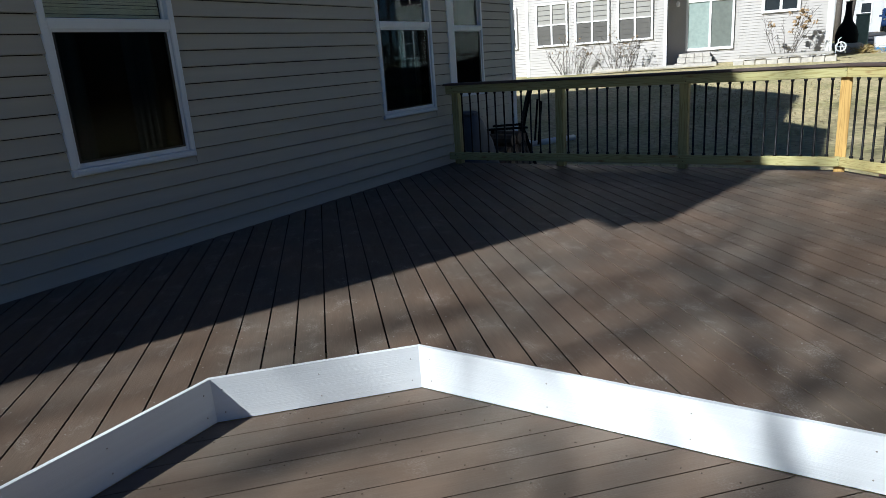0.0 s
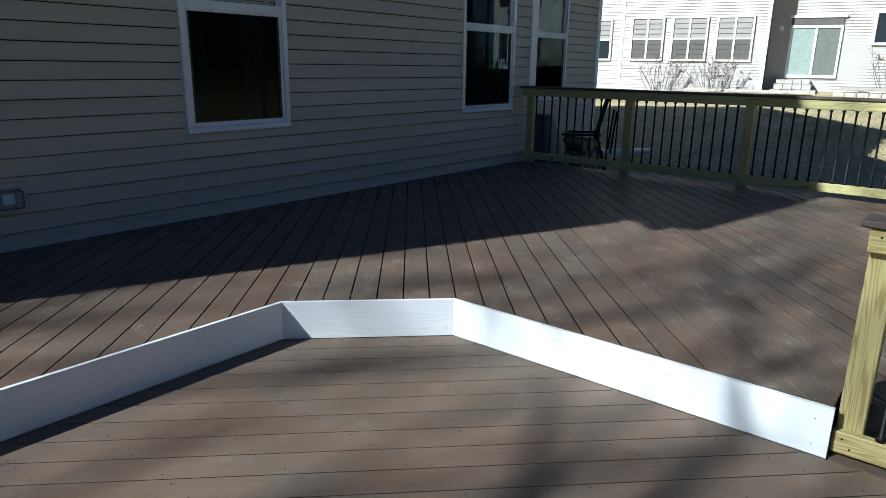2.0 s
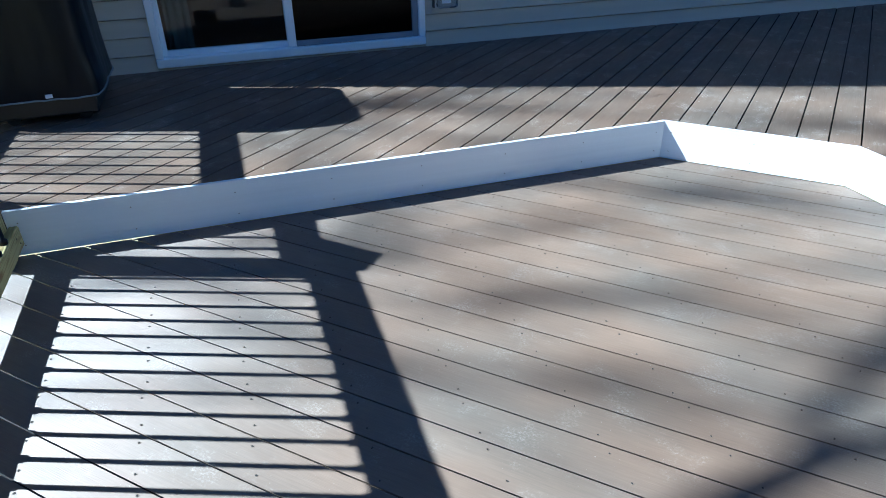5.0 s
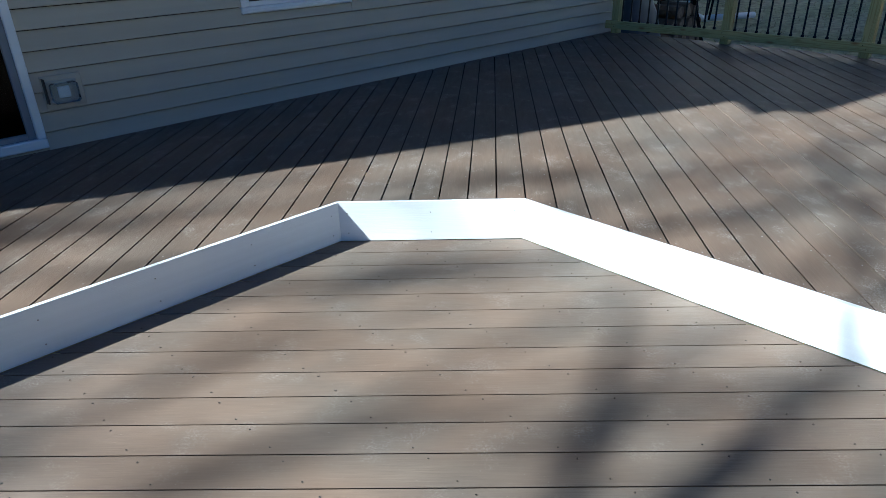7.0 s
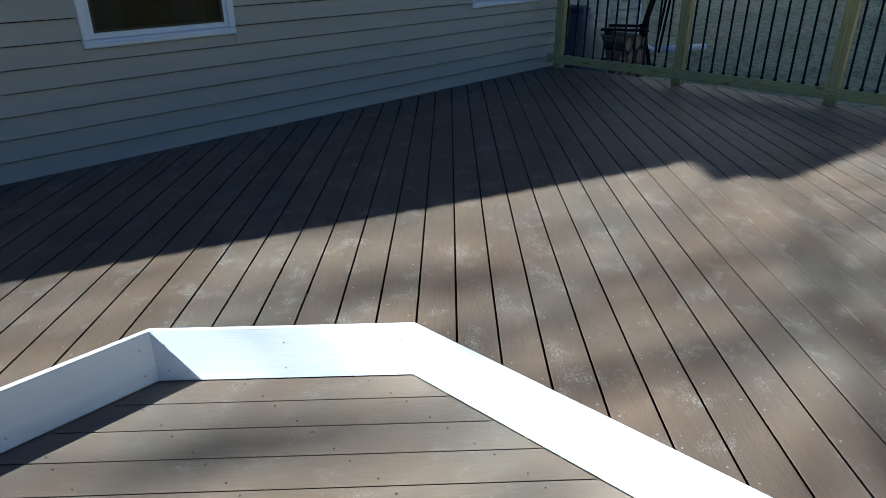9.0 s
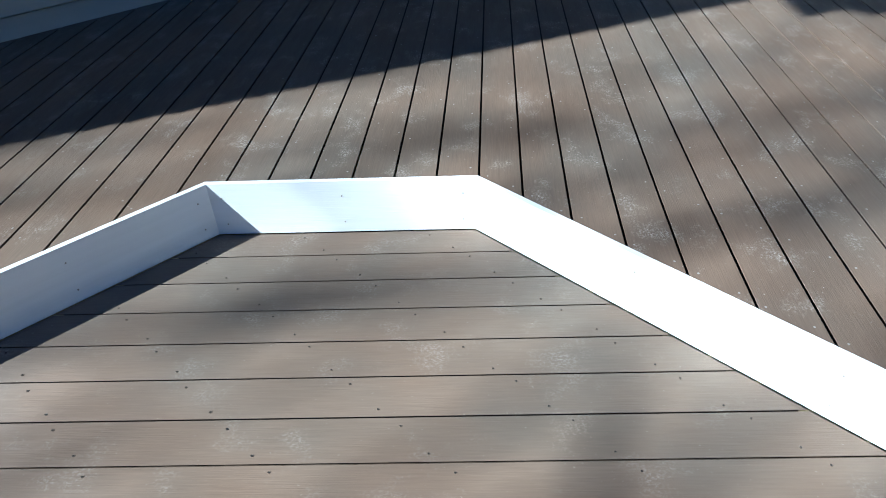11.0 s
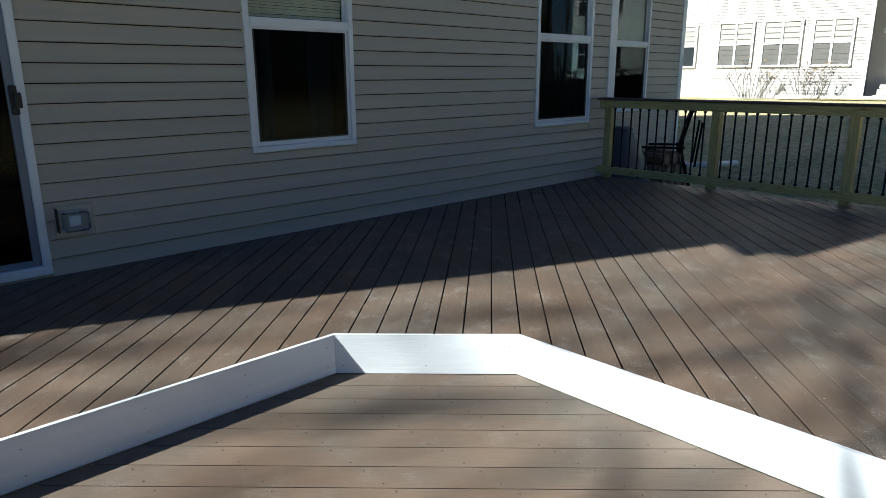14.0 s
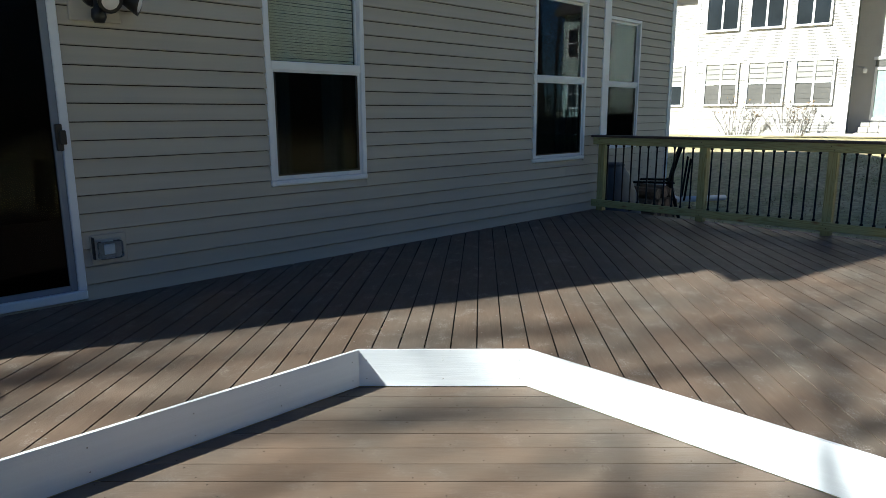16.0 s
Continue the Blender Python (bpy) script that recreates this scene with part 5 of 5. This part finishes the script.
shrub(NB @ pose(3.3, -1.0, 0.85), 0.75, 1.7, 12, 3, "dry hydrangea with faded flower heads", 11, 0.085)


def hose_reel():
    m = NB @ pose(5.15, -0.8, 0.75) @ Matrix.Scale(0.52, 4)
    g = thing("hose_reel", m, "white plastic garden hose reel", "hose reel")
    for y in (-0.12, 0.12):
        bm = bmesh.new()
        pts = [Vector((0.3 * math.cos(a), y, 0.4 + 0.3 * math.sin(a))) for a in np.linspace(0, 2 * math.pi, 17)]
        for p, q in zip(pts, pts[1:]):
            tube(bm, p, q, 0.035, 0.035, 6, False)
        tube(bm, (-0.3, y, 0.4), (0.3, y, 0.4), 0.02, 0.02), tube(bm, (0, y, 0.1), (0, y, 0.7), 0.02, 0.02)
        part("wheel", bm, M_PIPE, g)
    bm = bmesh.new()
    tube(bm, (-0.3, 0, 0), (-0.15, 0, 0.85), 0.03, 0.03), tube(bm, (0.3, 0, 0), (0.05, 0, 0.6), 0.03, 0.03), tube(bm, (-0.2, 0, 0.85), (0.0, 0, 1.0), 0.03, 0.03)
    part("stand", bm, M_PIPE, g)


hose_reel()


def chiminea():
    x, y = 32.0, -1.25
    g = thing("chiminea", Matrix.Translation((x, y, gz(x, y) + 0.03)) @ Matrix.Diagonal((0.62, 0.62, 0.92, 1)), "black cast-iron chiminea with a tall flue", "fire pit")
    bm = bmesh.new()
    lathe(bm, ((0.5, 0.05), (0.68, 0.3), (0.7, 0.6), (0.55, 0.95), (0.3, 1.2), (0.2, 1.5), (0.18, 2.0), (0.24, 2.05)), sides=18)
    part("body", bm, M_IRON, g, smooth=True)
    for a in (0.3, 2.4, 4.5):
        bm = bmesh.new()
        tube(bm, (0.45 * math.cos(a), 0.45 * math.sin(a), 0.12), (0.6 * math.cos(a), 0.6 * math.sin(a), -0.02), 0.05, 0.04)
        part("leg", bm, M_IRON, g)


chiminea()
tagged(part("utility_box", boxes((34.0, 34.5, -2.0, -1.5, gz(34, -2) - 0.05, gz(34, 0) + 1.3), (33.96, 34.54, -2.04, -1.46, gz(34, 0) + 1.3, gz(34, 0) + 1.36), bevel=0.03), M_GREENBOX), "grey-green steel utility pedestal on the lawn", "utility box")
bm = bmesh.new()
blob(bm, ((gz(30, -1.3) - 0.05, 0.5, 0.6, 30.5, -1.5), (gz(30, -1.3) + 0.2, 0.42, 0.5, 30.5, -1.5), (gz(30, -1.3) + 0.32, 0.2, 0.3, 30.5, -1.5)), power=2, wob=0.4)
tagged(part("boulder", bm, M_STONE, smooth=True), "rounded tan boulder on the lawn", "rock")
bm = bmesh.new()
rng = random.Random(9)
for i in range(160):
    c = Vector((30.2 + rng.gauss(0, 0.5), -2.0 + rng.gauss(0, 0.4), gz(30, -2) + abs(rng.gauss(0, 0.12))))
    d = Vector((rng.uniform(-1, 1), rng.uniform(-1, 1), rng.uniform(-0.2, 0.6))).normalized() * 0.22
    tube(bm, c - d, c + d, 0.012, 0.008, 3, False)
tagged(part("straw_heap", bm, M_STRAW), "loose heap of dry straw stems", "straw", kind="stuff")
tb = thing("storage_tub", (30.5, -2.55, gz(30.5, -2.55)), "white and blue plastic tub tipped on the lawn", "tub")
part("body", blob(bmesh.new(), ((0, 0.3, 0.25, 0, 0), (0.6, 0.36, 0.32, 0.1, 0), (0.64, 0.38, 0.34, 0.1, 0)), power=5), M_PIPE, tb)
part("band", blob(bmesh.new(), ((0.08, 0.325, 0.275, 0.012, 0), (0.22, 0.345, 0.295, 0.035, 0)), power=5), M_BLUE, tb, "blue band")

# driveway, far house with garage, side house
bm = bmesh.new()
for a, b in zip((36, 44, 52, 60), (44, 52, 60, 66)):
    bm.faces.new([bm.verts.new(p) for p in ((a, -8.5, gz(a, 0) - 0.2), (b, -9.5, gz(b, 0) - 0.14), (b, -0.4, gz(b, 0) + 0.02), (a, -1.6, gz(a, 0) + 0.02))])
tagged(part("road", bm, M_ASPHALT), "dark asphalt driveway", "driveway", kind="structure")
tagged(part("pavement", boxes((36.5, 38.0, -12, 3, gz(37, 0) - 0.02, gz(37, 0) + 0.09)), M_CONCRETE), "pale concrete walk across the lawn", "pavement", kind="structure")


def garage_house():
    g = thing("house", (66, 1.6, 1.2, 0, 0, -90), "white distant house with garage doors", "house")
    house_body(g, "wall", M_FARWHITE, -8, 14, 0, 10, 0, 4.9, 0.22)
    house_roof(g, -8.6, 14.6, -0.6, 10.6, 5.0, 4.8)
    bm = bmesh.new()
    prism(bm, [(4.05, -0.9, 0), (12.95, -0.9, 0), (12.95, -0.9, 4.7), (8.5, -0.9, 8.4), (4.05, -0.9, 4.7)], (0, 0.85, 0))
    part("gable_wall", bm, M_FARWHITE, g)
    bm = bmesh.new()
    for s in (1, -1):
        pts = [(8.5, -1.3, 8.75), (8.5 + s * 5.0, -1.3, 4.6), (8.5 + s * 5.0, -1.3, 4.35), (8.5, -1.3, 8.42)]
        prism(bm, pts, (0, 3.0, 0))
    part("gable_roof", bm, M_ROOF, g)
    far_window(g, 6.0, 7.6, -0.9, 4.1, 5.3, 2, 2, (M_NPANE,))
    far_window(g, 1.4, 2.4, 0.0, 3.2, 4.5, 1, 2, (M_NPANE,))
    far_window(g, 2.7, 3.4, 0.0, 0.9, 2.4, 1, 2, (M_NPANE,))
    for a in (4.4, 7.6):
        d = new("garage_door")
        d.parent = g
        part("frame", boxes((a, a + 2.7, -0.96, -0.9, 0.0, 2.6)), M_NTRIM, d)
        for r in range(4):
            part("panel", boxes((a + 0.12, a + 2.58, -1.0, -0.961, 0.08 + r * 0.58, 0.6 + r * 0.58), bevel=0.01), M_NTRIM, d)
        for k in range(6):
            part("lite", boxes((a + 0.2 + k * 0.4, a + 0.46 + k * 0.4, -1.012, -1.001, 2.0, 2.2)), M_NPANE, d)


garage_house()


def side_house():
    g = thing("house", (31, -4.85, 0.55, 0, 0, -90), "pale teal-grey sided neighbouring house", "house")
    house_body(g, "wall", M_TEAL, 0, 11.7, 0, 10, 0, 6.4, 0.17)
    part("corner_trim", boxes((-0.02, 0.1, -0.05, -0.031, 0, 6.4)), M_NTRIM, g)
    house_roof(g, -0.5, 12.1, -0.5, 10.5, 6.5, 3.5)
    for z in (1.2, 4.0):
        for x in (3.0, 7.0, 10.0):
            far_window(g, x, x + 1.3, 0, z, z + 1.5, 2, 2, (M_NPANE,))
    for z in (1.2, 4.0):
        far_window(g, 1.0, 1.9, 0, z, z + 1.4, 1, 2, (M_NPANE,))


side_house()


def car():
    x, y = 63.5, -3.5
    g = thing("car", (x, y, gz(x, y) + 0.06, 0, 0, 180), "parked dark blue sport utility car facing the lawn", "car")
    bm = bmesh.new()
    side = [(-2.3, 0.35), (2.25, 0.35), (2.35, 0.7), (2.25, 1.0), (1.2, 1.12), (0.5, 1.72), (-1.9, 1.74), (-2.35, 1.1)]
    prism(bm, [(p, -0.92, q) for p, q in side], (0, 1.84, 0))
    bmesh.ops.bevel(bm, geom=list(bm.edges), offset=0.06, segments=2, affect="EDGES")
    body = part("body", bm, M_CAR, g, smooth=True)
    bm = bmesh.new()
    prism(bm, [(1.17, -0.74, 1.16), (1.17, 0.74, 1.16), (0.58, 0.66, 1.66), (0.58, -0.66, 1.66)], (0.05, 0, 0.04))
    part("windshield", bm, M_CARGLASS, g)
    for s in (-1, 1):
        part("side_window", boxes((-1.6, 0.4, s * 0.925 - 0.006, s * 0.925 + 0.006, 1.18, 1.6)), M_CARGLASS, g)
        part("headlight", boxes((2.24, 2.36, s * 0.68 - 0.18, s * 0.68 + 0.18, 0.82, 0.96), bevel=0.02), M_CHROME, g, "clear headlight")
        part("mirror", boxes((0.9, 1.05, s * 1.02 - 0.09, s * 1.02 + 0.09, 1.1, 1.25), bevel=0.03), M_CAR, g)
        for wx in (-1.45, 1.45):
            bm = bmesh.new()
            lathe(bm, ((0.2, -0.11), (0.34, -0.1), (0.36, 0), (0.34, 0.1), (0.2, 0.11)), sides=18)
            w = part("wheel", bm, M_TYRE, g, at=pose(wx, s * 0.84, 0.36, 90, 0, 0))
            bm = bmesh.new()
            lathe(bm, ((0.19, -0.118), (0.2, 0.0), (0.19, 0.118)), sides=14)
            part("rim", bm, M_CHROME, w)
    part("grille", boxes((2.3, 2.37, -0.45, 0.45, 0.66, 0.84), bevel=0.01), M_CHROME, g)
    part("number_plate", boxes((2.35, 2.38, -0.2, 0.2, 0.48, 0.6)), M_NTRIM, g)


car()
